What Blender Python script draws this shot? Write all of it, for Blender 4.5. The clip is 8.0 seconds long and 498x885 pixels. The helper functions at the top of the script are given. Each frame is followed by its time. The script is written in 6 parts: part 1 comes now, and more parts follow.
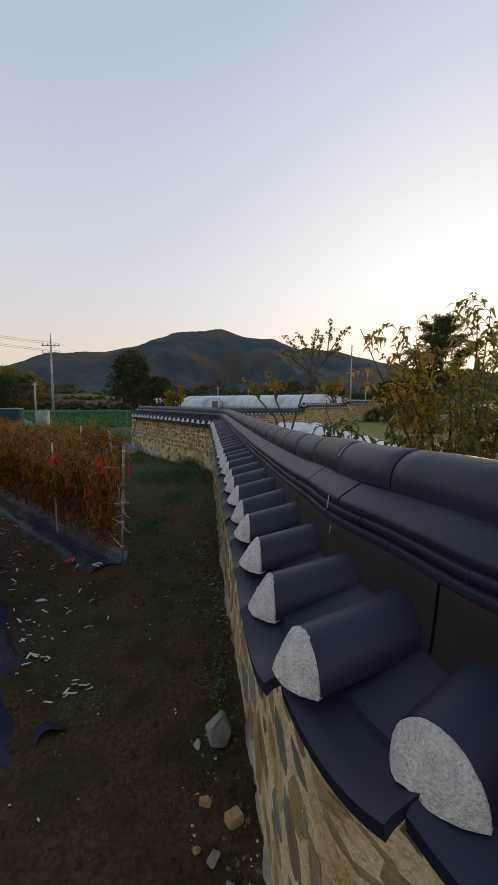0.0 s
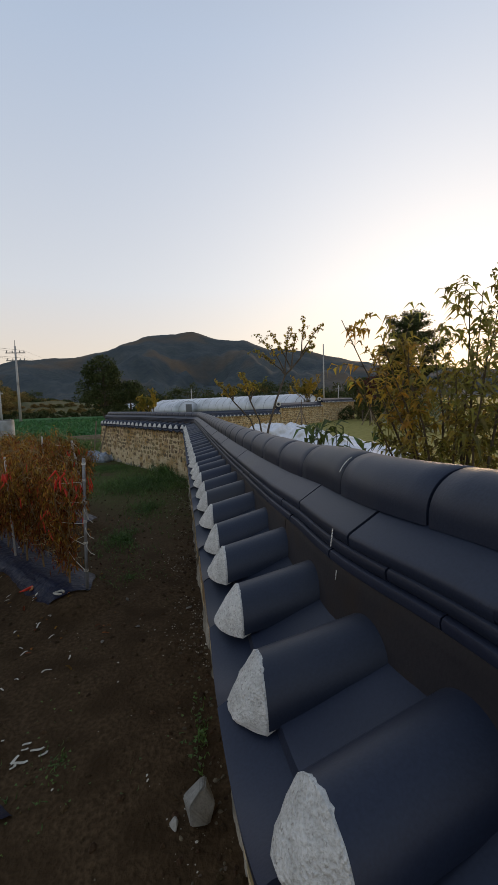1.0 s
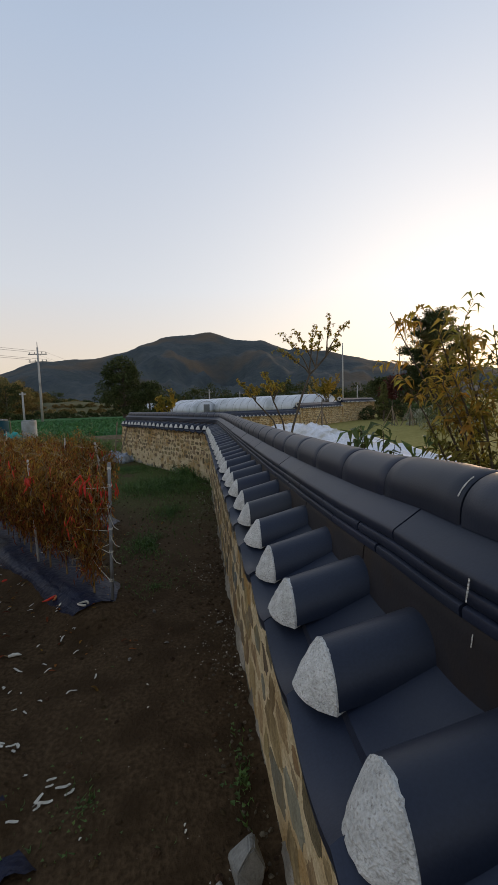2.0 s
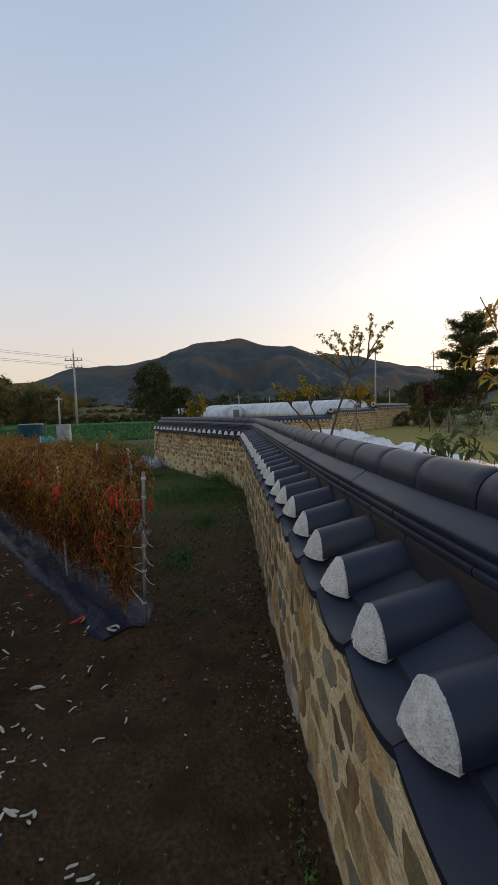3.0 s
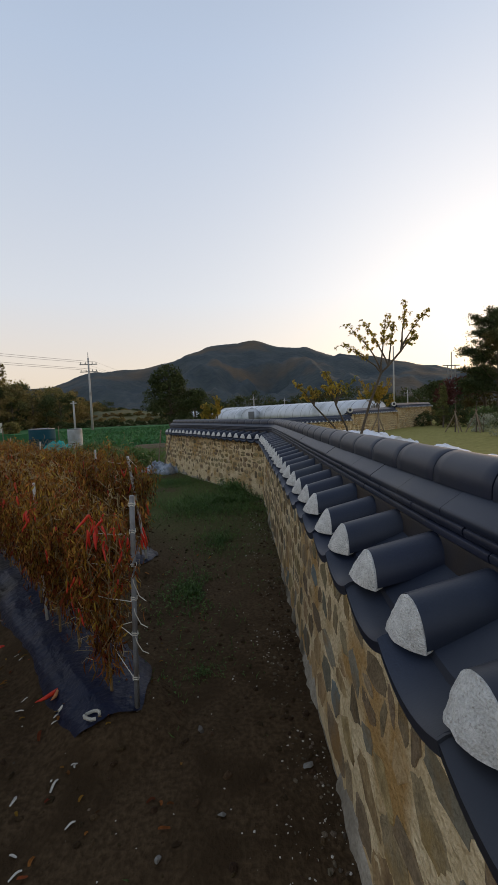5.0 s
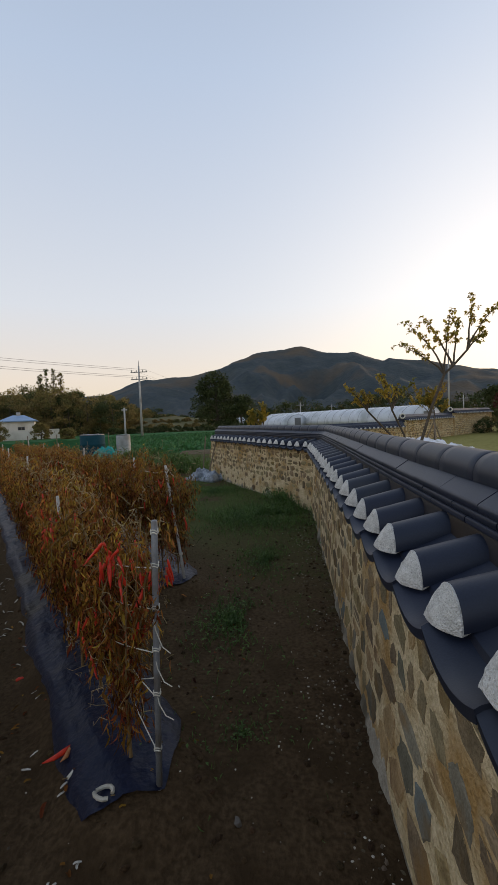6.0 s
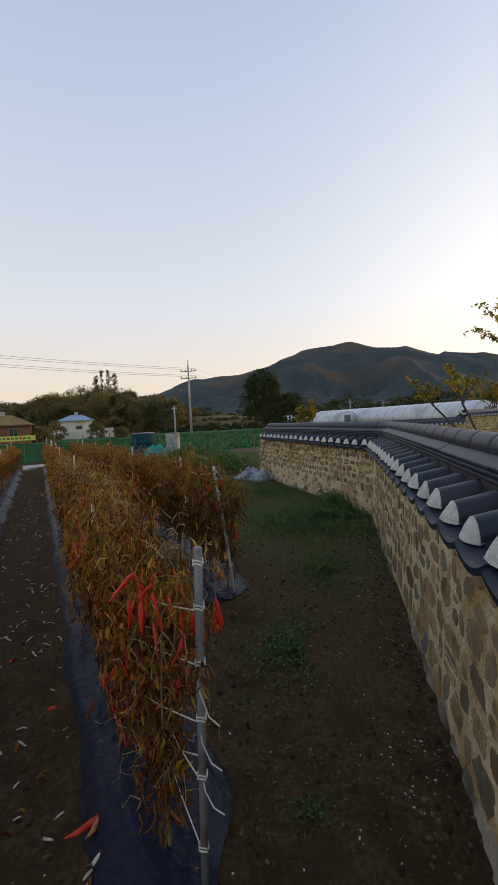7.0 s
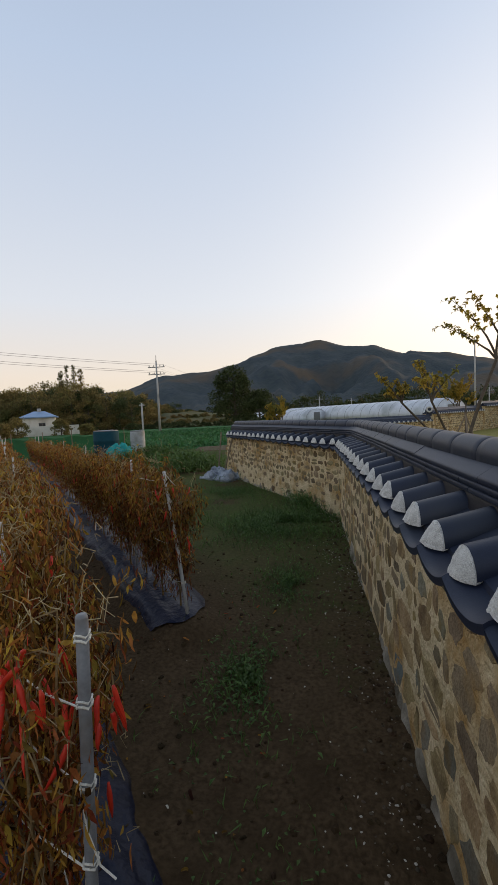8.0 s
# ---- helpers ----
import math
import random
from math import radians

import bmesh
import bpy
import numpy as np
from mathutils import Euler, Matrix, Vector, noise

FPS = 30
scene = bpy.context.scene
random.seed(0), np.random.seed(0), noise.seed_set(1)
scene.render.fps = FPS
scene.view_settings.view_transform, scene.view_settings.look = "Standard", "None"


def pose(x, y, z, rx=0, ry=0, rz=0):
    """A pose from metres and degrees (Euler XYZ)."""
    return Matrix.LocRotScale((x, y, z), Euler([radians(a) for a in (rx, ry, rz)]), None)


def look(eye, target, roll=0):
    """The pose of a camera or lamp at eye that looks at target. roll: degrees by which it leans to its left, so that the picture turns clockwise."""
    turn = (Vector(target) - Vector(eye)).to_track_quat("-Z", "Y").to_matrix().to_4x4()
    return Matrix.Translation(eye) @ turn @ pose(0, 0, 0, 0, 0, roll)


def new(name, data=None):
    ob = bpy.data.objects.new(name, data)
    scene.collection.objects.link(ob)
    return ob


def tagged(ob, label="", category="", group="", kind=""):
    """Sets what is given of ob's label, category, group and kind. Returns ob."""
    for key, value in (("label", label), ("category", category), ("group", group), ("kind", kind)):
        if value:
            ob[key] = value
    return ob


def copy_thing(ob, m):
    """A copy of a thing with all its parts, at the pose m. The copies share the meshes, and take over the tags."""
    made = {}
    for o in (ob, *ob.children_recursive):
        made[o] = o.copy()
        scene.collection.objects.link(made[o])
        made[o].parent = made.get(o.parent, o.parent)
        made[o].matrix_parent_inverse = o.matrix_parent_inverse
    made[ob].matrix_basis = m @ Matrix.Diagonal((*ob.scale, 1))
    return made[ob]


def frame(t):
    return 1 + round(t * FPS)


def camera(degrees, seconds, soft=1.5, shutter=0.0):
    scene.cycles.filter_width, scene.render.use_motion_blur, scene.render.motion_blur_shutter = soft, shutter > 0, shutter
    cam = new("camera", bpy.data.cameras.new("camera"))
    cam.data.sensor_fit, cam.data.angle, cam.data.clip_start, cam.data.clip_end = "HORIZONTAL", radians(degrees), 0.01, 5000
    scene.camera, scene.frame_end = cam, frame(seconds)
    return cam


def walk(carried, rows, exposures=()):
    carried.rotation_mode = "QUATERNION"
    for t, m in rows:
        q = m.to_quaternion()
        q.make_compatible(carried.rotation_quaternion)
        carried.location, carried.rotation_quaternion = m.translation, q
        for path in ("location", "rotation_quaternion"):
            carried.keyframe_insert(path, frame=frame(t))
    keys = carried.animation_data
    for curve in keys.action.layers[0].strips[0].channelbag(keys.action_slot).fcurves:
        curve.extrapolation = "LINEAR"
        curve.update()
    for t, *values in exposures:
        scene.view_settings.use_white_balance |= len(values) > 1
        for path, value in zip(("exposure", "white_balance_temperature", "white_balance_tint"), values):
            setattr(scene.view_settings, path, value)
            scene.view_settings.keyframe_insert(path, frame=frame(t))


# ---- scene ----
cam = camera(61.4, 8.0, 0.9)
# seconds, place, pitch, roll, yaw
ROWS = [
    (0.0, 0.012, -0.051, 1.558, 84.33, -0.40, -5.60),
    (0.5, 0.030, 0.112, 1.546, 83.77, 0.65, -7.69),
    (1.0, 0.054, 0.266, 1.560, 84.51, 1.56, -9.10),
    (1.5, 0.027, 0.374, 1.570, 84.27, 1.78, -8.44),
    (3.0, -0.139, 0.869, 1.558, 85.43, 1.48, -2.79),
    (3.5, -0.121, 1.106, 1.551, 85.23, 2.08, -1.73),
    (4.0, -0.117, 1.272, 1.557, 85.16, 2.11, -1.43),
    (5.5, -0.193, 1.923, 1.525, 86.34, 2.64, 0.71),
    (6.0, -0.193, 2.130, 1.526, 86.86, 2.30, 5.52),
    (6.5, -0.233, 2.331, 1.511, 86.82, 2.79, 10.62),
    (7.0, -0.314, 2.547, 1.512, 86.85, 2.79, 12.03),
    (7.5, -0.326, 2.733, 1.512, 86.46, 2.95, 11.89),
    (8.0, -0.279, 2.936, 1.520, 86.25, 2.67, 8.02),
]
walk(cam, [(t, pose(x, y, z, rx, ry, rz)) for t, x, y, z, rx, ry, rz in ROWS],
     [(0.0, 1.55, 7300, 14), (4.0, 1.6, 7300, 14), (6.5, 1.70, 7300, 14), (8.0, 1.74, 7300, 14)])
# ---- world and sun ----
SUN_AZ, SUN_EL = 37.0, 6.5
world = bpy.data.worlds.new("evening_sky")
scene.world = world
world.use_nodes = True
wn, wl = world.node_tree.nodes, world.node_tree.links
sky = wn.new("ShaderNodeTexSky")
sky.sky_type = "NISHITA"
sky.sun_disc = False
sky.sun_elevation, sky.sun_rotation = radians(SUN_EL), radians(SUN_AZ)
sky.air_density, sky.dust_density, sky.ozone_density = 1.0, 0.9, 1.2
wn["Background"].inputs["Strength"].default_value = 0.15
haze = wn.new("ShaderNodeMix")
haze.data_type = "RGBA"
haze.inputs[0].default_value = 0.96
coord = wn.new("ShaderNodeTexCoord")
split = wn.new("ShaderNodeSeparateXYZ")
wl.new(coord.outputs["Generated"], split.inputs[0])
bands = wn.new("ShaderNodeValToRGB")
stops = bands.color_ramp.elements
stops[0].position, stops[0].color = 0.0, (1.56, 1.40, 1.16, 1)
stops[1].position, stops[1].color = 1.0, (0.53, 0.75, 1.16, 1)
for at, col in ((0.10, (1.60, 1.52, 1.44, 1)), (0.25, (1.36, 1.55, 1.82, 1)), (0.62, (0.93, 1.23, 1.70, 1))):
    stops.new(at).color = col
wl.new(split.outputs[2], bands.inputs[0])
wl.new(bands.outputs["Color"], haze.inputs[7])
wl.new(sky.outputs["Color"], haze.inputs[6])
toward = wn.new("ShaderNodeVectorMath")
toward.operation = "DOT_PRODUCT"
wl.new(coord.outputs["Generated"], toward.inputs[0])
toward.inputs[1].default_value = (math.sin(radians(SUN_AZ)) * math.cos(radians(SUN_EL)), math.cos(radians(SUN_AZ)) * math.cos(radians(SUN_EL)), math.sin(radians(SUN_EL)))
near_sun = wn.new("ShaderNodeMath")
near_sun.operation = "POWER"
near_sun.use_clamp = True
near_sun.inputs[1].default_value = 7.0
wl.new(toward.outputs["Value"], near_sun.inputs[0])
aureole = wn.new("ShaderNodeMix")
aureole.data_type, aureole.blend_type = "RGBA", "ADD"
aureole.inputs[7].default_value = (0.86, 0.76, 0.62, 1)
wl.new(near_sun.outputs[0], aureole.inputs[0])
wl.new(haze.outputs[2], aureole.inputs[6])
wl.new(aureole.outputs[2], wn["Background"].inputs["Color"])
sun_data = bpy.data.lights.new("sun", "SUN")
sun_data.energy, sun_data.angle, sun_data.color = 0.5, radians(10), (1.0, 0.72, 0.45)
sun = new("sun", sun_data)
sd = Vector((math.sin(radians(SUN_AZ)) * math.cos(radians(SUN_EL)), math.cos(radians(SUN_AZ)) * math.cos(radians(SUN_EL)), math.sin(radians(SUN_EL))))
sun.matrix_world = look(sd * 50, (0, 0, 0))


# ---- materials ----
def mat(name, c1, c2, scale=6.0, rough=0.8, bump=0.3, fine=60.0, c3=None, stain=1.2, amount=0.5, metal=0.0, vary=0.0, island=0.0, trans=0.0, thick=0.02, spec=0.5):
    """Two tones mixed by a coarse and a fine noise, a third tone in broad stains, relief, and chance by piece or island."""
    m = bpy.data.materials.new(name)
    m.use_nodes = True
    n, l = m.node_tree.nodes, m.node_tree.links
    b = n["Principled BSDF"]
    b.inputs["Roughness"].default_value, b.inputs["Metallic"].default_value = rough, metal
    b.inputs["Specular IOR Level"].default_value = spec if rough < 0.75 else min(spec, 0.15)
    geo = n.new("ShaderNodeNewGeometry")

    def noisy(s, detail=5.0):
        t = n.new("ShaderNodeTexNoise")
        t.inputs["Scale"].default_value, t.inputs["Detail"].default_value = s, detail
        l.new(geo.outputs["Position"], t.inputs["Vector"])
        return t.outputs["Fac"]

    def ramp(v, lo, hi):
        r = n.new("ShaderNodeMapRange")
        r.inputs["From Min"].default_value, r.inputs["From Max"].default_value = lo, hi
        l.new(v, r.inputs["Value"])
        return r.outputs["Result"]

    def mix(f, a, c):
        x = n.new("ShaderNodeMix")
        x.data_type = "RGBA"
        if isinstance(f, float):
            x.inputs[0].default_value = f
        else:
            l.new(f, x.inputs[0])
        for v, s in ((a, x.inputs[6]), (c, x.inputs[7])):
            if isinstance(v, tuple):
                s.default_value = (*v, 1)
            else:
                l.new(v, s)
        return x.outputs[2]

    coarse, small = noisy(scale), noisy(fine, 3.0)
    both = n.new("ShaderNodeMath")
    both.operation = "MULTIPLY_ADD"
    l.new(small, both.inputs[0])
    both.inputs[1].default_value = 0.5
    half = n.new("ShaderNodeMath")
    half.operation = "MULTIPLY"
    l.new(coarse, half.inputs[0])
    half.inputs[1].default_value = 0.5
    l.new(half.outputs[0], both.inputs[2])
    col = mix(ramp(both.outputs[0], 0.36, 0.64), c1, c2)
    if c3:
        col = mix(ramp(noisy(stain, 4.0), 0.62 - 0.3 * amount, 0.75 - 0.2 * amount), col, c3)
    if vary or island:
        rnd = geo.outputs["Random Per Island"]
        if vary:
            rnd = n.new("ShaderNodeObjectInfo").outputs["Random"]
        hsv = n.new("ShaderNodeHueSaturation")
        v = max(vary, island)
        r = n.new("ShaderNodeMapRange")
        r.inputs["To Min"].default_value, r.inputs["To Max"].default_value = 1 - v, 1 + v
        l.new(rnd, r.inputs["Value"])
        l.new(r.outputs["Result"], hsv.inputs["Value"])
        h = n.new("ShaderNodeMapRange")
        h.inputs["To Min"].default_value, h.inputs["To Max"].default_value = 0.5 - 0.035 * v, 0.5 + 0.045 * v
        fr = n.new("ShaderNodeMath")
        fr.operation = "MULTIPLY"
        fr.inputs[1].default_value = 7.31
        l.new(rnd, fr.inputs[0])
        f2 = n.new("ShaderNodeMath")
        f2.operation = "FRACT"
        l.new(fr.outputs[0], f2.inputs[0])
        l.new(f2.outputs[0], h.inputs["Value"])
        l.new(h.outputs["Result"], hsv.inputs["Hue"])
        l.new(col, hsv.inputs["Color"])
        col = hsv.outputs["Color"]
    l.new(col, b.inputs["Base Color"])
    if bump:
        bp = n.new("ShaderNodeBump")
        bp.inputs["Strength"].default_value, bp.inputs["Distance"].default_value = bump, thick
        l.new(both.outputs[0], bp.inputs["Height"])
        l.new(bp.outputs["Normal"], b.inputs["Normal"])
    if trans:
        tl = n.new("ShaderNodeBsdfTranslucent")
        l.new(col, tl.inputs["Color"])
        ms = n.new("ShaderNodeMixShader")
        ms.inputs[0].default_value = trans
        l.new(b.outputs[0], ms.inputs[1])
        l.new(tl.outputs[0], ms.inputs[2])
        l.new(ms.outputs[0], n["Material Output"].inputs["Surface"])
    return m


M_TILE = mat("glazed_dark_roof_tile", (0.0090, 0.0137, 0.028), (0.0150, 0.0215, 0.041), 5, 0.47, 0.14, 220, (0.026, 0.029, 0.038), 2.0, 0.3, vary=0.14, thick=0.004, spec=0.38)
M_BAND = mat("weathered_grey_tile", (0.0130, 0.0118, 0.0150), (0.0215, 0.0190, 0.0215), 8, 0.6, 0.2, 150, (0.026, 0.0165, 0.011), 5.0, 0.4, vary=0.12, thick=0.004, spec=0.35)
# The grey speckle draws the plaster's pores, their shade put into the colour.
M_CAP = mat("rough_white_plaster", (0.46, 0.445, 0.405), (0.72, 0.705, 0.655), 40, 0.95, 1.0, 230, (0.33, 0.31, 0.27), 170.0, 0.12, vary=0.06, thick=0.013)
M_GRAVEL = mat("dull_gravel", (0.075, 0.058, 0.04), (0.16, 0.125, 0.085), 20, 0.9, 0.4, 100, island=0.4)
M_MORTAR = mat("tan_lime_mortar", (0.53, 0.40, 0.22), (0.77, 0.615, 0.385), 9, 0.95, 1.0, 55, (0.42, 0.25, 0.095), 3.2, 0.5, thick=0.04)
M_STONE = mat("field_stone", (0.15, 0.112, 0.066), (0.30, 0.225, 0.135), 16, 0.9, 0.9, 100, (0.25, 0.155, 0.06), 5, 0.35, vary=0.36, thick=0.015)
M_STONE_OCHRE = mat("ochre_field_stone", (0.30, 0.20, 0.09), (0.48, 0.345, 0.18), 11, 0.9, 0.9, 80, (0.20, 0.13, 0.065), 6, 0.5, vary=0.28, thick=0.02)
M_STONE_OLIVE = mat("olive_grey_stone", (0.15, 0.135, 0.095), (0.26, 0.235, 0.17), 14, 0.9, 0.8, 90, (0.22, 0.15, 0.07), 6, 0.4, vary=0.3, thick=0.015)
M_STONE_FAR = mat("field_stone_far", (0.175, 0.128, 0.072), (0.34, 0.25, 0.145), 14, 0.9, 0.6, 60, (0.25, 0.15, 0.055), 5, 0.35, island=0.42, thick=0.015)
M_STONE_BLUE = mat("blue_grey_stone", (0.13, 0.15, 0.14), (0.20, 0.22, 0.20), 12, 0.9, 0.6, 90, (0.17, 0.13, 0.08), 5, 0.4, vary=0.2, thick=0.015)
M_FOOT = mat("grey_cement_footing", (0.27, 0.23, 0.175), (0.44, 0.39, 0.31), 9, 0.95, 0.8, 80, (0.12, 0.10, 0.07), 3, 0.5, thick=0.02)
M_STAKE = mat("galvanised_pipe", (0.20, 0.215, 0.23), (0.28, 0.29, 0.30), 10, 0.5, 0.1, 120, (0.16, 0.14, 0.12), 6, 0.3, metal=0.3)
M_WHITEPOLE = mat("white_plastic_pole", (0.42, 0.41, 0.38), (0.54, 0.53, 0.50), 8, 0.5, 0.1, 90, (0.4, 0.37, 0.3), 4, 0.3)
M_TIE = mat("white_twine", (0.62, 0.58, 0.48), (0.75, 0.72, 0.64), 40, 0.8, 0.2, 300, vary=0.1)
M_FILM = mat("black_mulch_film", (0.0045, 0.007, 0.021), (0.009, 0.013, 0.034), 5, 0.46, 0.6, 22, (0.022, 0.017, 0.013), 2.5, 0.25, thick=0.04, spec=0.22)
M_DRY = mat("dry_pepper_leaf", (0.110, 0.036, 0.010), (0.26, 0.098, 0.023), 14, 0.8, 0.1, 60, (0.19, 0.060, 0.012), 0.8, 0.5, island=0.85, trans=0.25)
M_GOLD = mat("yellowing_pepper_leaf", (0.20, 0.090, 0.018), (0.40, 0.195, 0.040), 14, 0.8, 0.1, 60, (0.19, 0.115, 0.025), 3.0, 0.4, island=0.75, trans=0.3)
M_STRAW = mat("bleached_stalk", (0.28, 0.20, 0.10), (0.45, 0.35, 0.20), 15, 0.8, 0.2, 90, island=0.3)
M_STEM = mat("dry_stem", (0.16, 0.10, 0.045), (0.28, 0.19, 0.09), 12, 0.85, 0.3, 90)
M_PEPPER = mat("red_pepper_skin", (0.50, 0.030, 0.007), (0.70, 0.062, 0.011), 9, 0.55, 0.1, 60, island=0.3)
M_PALE = mat("bleached_chip", (0.44, 0.41, 0.34), (0.60, 0.56, 0.48), 30, 0.9, 0.3, 150, vary=0.2, island=0.25)
M_PEEL = mat("faded_pepper_skin", (0.42, 0.10, 0.03), (0.60, 0.30, 0.10), 12, 0.6, 0.2, 80, vary=0.2)
M_WEED = mat("weed_leaf", (0.045, 0.098, 0.018), (0.100, 0.168, 0.035), 4, 0.7, 0.1, 60, island=0.4, trans=0.3)
M_PEACH = mat("peach_leaf", (0.14, 0.15, 0.034), (0.27, 0.235, 0.055), 3, 0.5, 0.1, 60, (0.45, 0.26, 0.045), 1.6, 0.45, island=0.45, trans=0.6)
M_YELLOW = mat("autumn_leaf", (0.32, 0.23, 0.03), (0.50, 0.33, 0.05), 2, 0.6, 0.1, 60, (0.16, 0.17, 0.03), 0.7, 0.4, island=0.35, trans=0.4)
M_GREENLEAF = mat("garden_leaf", (0.05, 0.09, 0.02), (0.10, 0.14, 0.035), 2, 0.6, 0.1, 40, island=0.35, trans=0.3)
M_DARKLEAF = mat("dark_tree_leaf", (0.036, 0.050, 0.018), (0.075, 0.088, 0.03), 0.5, 0.75, 0.1, 30, island=0.4, trans=0.15)
M_PINELEAF = mat("conifer_leaf", (0.035, 0.055, 0.022), (0.07, 0.085, 0.03), 0.5, 0.75, 0.1, 30, (0.13, 0.09, 0.03), 0.25, 0.35, island=0.4, trans=0.15)
M_HILLLEAF = mat("mixed_hill_leaf", (0.165, 0.128, 0.048), (0.28, 0.205, 0.075), 0.25, 0.8, 0.1, 30, (0.12, 0.13, 0.045), 0.1, 0.45, island=0.45, trans=0.3)
M_PALELEAF = mat("pale_shrub_leaf", (0.26, 0.28, 0.20), (0.42, 0.43, 0.34), 1.0, 0.7, 0.1, 30, (0.10, 0.13, 0.05), 0.8, 0.5, island=0.35, trans=0.3)
M_REDLEAF = mat("maroon_leaf", (0.07, 0.022, 0.02), (0.11, 0.04, 0.03), 0.5, 0.75, 0.1, 30, island=0.3, trans=0.2)
M_BROWNLEAF = mat("brown_hill_leaf", (0.15, 0.105, 0.038), (0.25, 0.175, 0.065), 0.3, 0.8, 0.1, 30, (0.11, 0.11, 0.038), 0.12, 0.5, island=0.4, trans=0.15)
M_BARK = mat("grey_bark", (0.07, 0.055, 0.04), (0.13, 0.105, 0.08), 12, 0.9, 0.6, 60)
M_CONCRETE = mat("concrete_pole", (0.36, 0.35, 0.33), (0.46, 0.45, 0.43), 3, 0.85, 0.2, 40, (0.28, 0.27, 0.25), 0.8, 0.3)
M_STEEL = mat("dull_steel", (0.16, 0.165, 0.17), (0.22, 0.225, 0.23), 10, 0.55, 0.1, 90, metal=0.5)
M_WIRE = mat("black_cable", (0.05, 0.05, 0.055), (0.07, 0.07, 0.075), 5, 0.7, 0.0)
M_GHFILM = mat("white_greenhouse_film", (0.50, 0.53, 0.57), (0.64, 0.67, 0.70), 0.7, 0.4, 0.3, 6, (0.36, 0.39, 0.40), 0.25, 0.4, thick=0.05)
M_TARP = mat("white_woven_sheet", (0.62, 0.64, 0.68), (0.78, 0.79, 0.82), 6, 0.75, 0.5, 60, (0.5, 0.48, 0.43), 2, 0.3, thick=0.02)
M_SILVER = mat("silver_blue_sheet", (0.20, 0.24, 0.29), (0.42, 0.46, 0.50), 7, 0.5, 0.8, 40, (0.10, 0.12, 0.15), 6, 0.5, thick=0.04)
M_TANK = mat("teal_tank", (0.006, 0.045, 0.06), (0.010, 0.06, 0.08), 3, 0.8, 0.1, 40, spec=0.2)
M_TEAL = mat("turquoise_cover", (0.008, 0.26, 0.25), (0.02, 0.36, 0.33), 3, 0.8, 0.5, 20, thick=0.05)
M_DRUM = mat("weathered_grey_drum", (0.30, 0.32, 0.32), (0.40, 0.42, 0.41), 5, 0.7, 0.2, 40, (0.22, 0.22, 0.2), 2, 0.4)
M_NET = mat("green_net", (0.022, 0.11, 0.045), (0.04, 0.16, 0.065), 3, 0.75, 0.3, 60, (0.03, 0.11, 0.04), 0.8, 0.4)
M_WHITEWALL = mat("white_house_wall", (0.62, 0.58, 0.50), (0.72, 0.68, 0.60), 1.0, 0.9, 0.1, 30, (0.5, 0.45, 0.37), 0.5, 0.3)
M_BLUEROOF = mat("blue_metal_roof", (0.16, 0.27, 0.42), (0.22, 0.34, 0.50), 1.0, 0.45, 0.1, 20)
M_BROWNROOF = mat("straw_brown_roof", (0.20, 0.12, 0.05), (0.29, 0.19, 0.09), 0.8, 0.85, 0.3, 12)
M_BRICKWALL = mat("red_brown_wall", (0.19, 0.085, 0.055), (0.26, 0.13, 0.085), 2, 0.9, 0.2, 20)
M_GLASSDARK = mat("dark_window_glass", (0.02, 0.022, 0.025), (0.03, 0.032, 0.036), 2, 0.15, 0.0)
M_YELLOWCLOTH = mat("yellow_banner_cloth", (0.62, 0.56, 0.12), (0.72, 0.65, 0.18), 3, 0.8, 0.1, 40)
M_REDINK = mat("red_print", (0.45, 0.05, 0.03), (0.5, 0.07, 0.04), 3, 0.8, 0.0)
M_GREENINK = mat("green_print", (0.05, 0.22, 0.06), (0.07, 0.26, 0.08), 3, 0.8, 0.0)
M_WOOD = mat("grey_wood", (0.17, 0.13, 0.09), (0.27, 0.21, 0.15), 10, 0.85, 0.4, 90)
# The distance's bluish haze is painted into the forest's two main tones.
M_HAZED_FOREST = mat("hazed_forested_slope", (0.034, 0.048, 0.056), (0.058, 0.070, 0.068), 0.010, 0.95, 0.6, 0.06, (0.105, 0.078, 0.052), 0.0032, 0.36, thick=10.0)
M_SLOPE = mat("dry_grass_slope", (0.060, 0.062, 0.024), (0.125, 0.105, 0.045), 0.25, 0.95, 0.5, 3.0, (0.08, 0.09, 0.04), 0.09, 0.5, thick=0.3)
M_ROCK = mat("grey_rock", (0.20, 0.19, 0.17), (0.31, 0.30, 0.27), 12, 0.9, 0.6, 80, (0.14, 0.11, 0.08), 5, 0.3, vary=0.3)
M_BRICK = mat("tan_brick", (0.26, 0.16, 0.075), (0.38, 0.25, 0.12), 12, 0.9, 0.5, 80, vary=0.25)


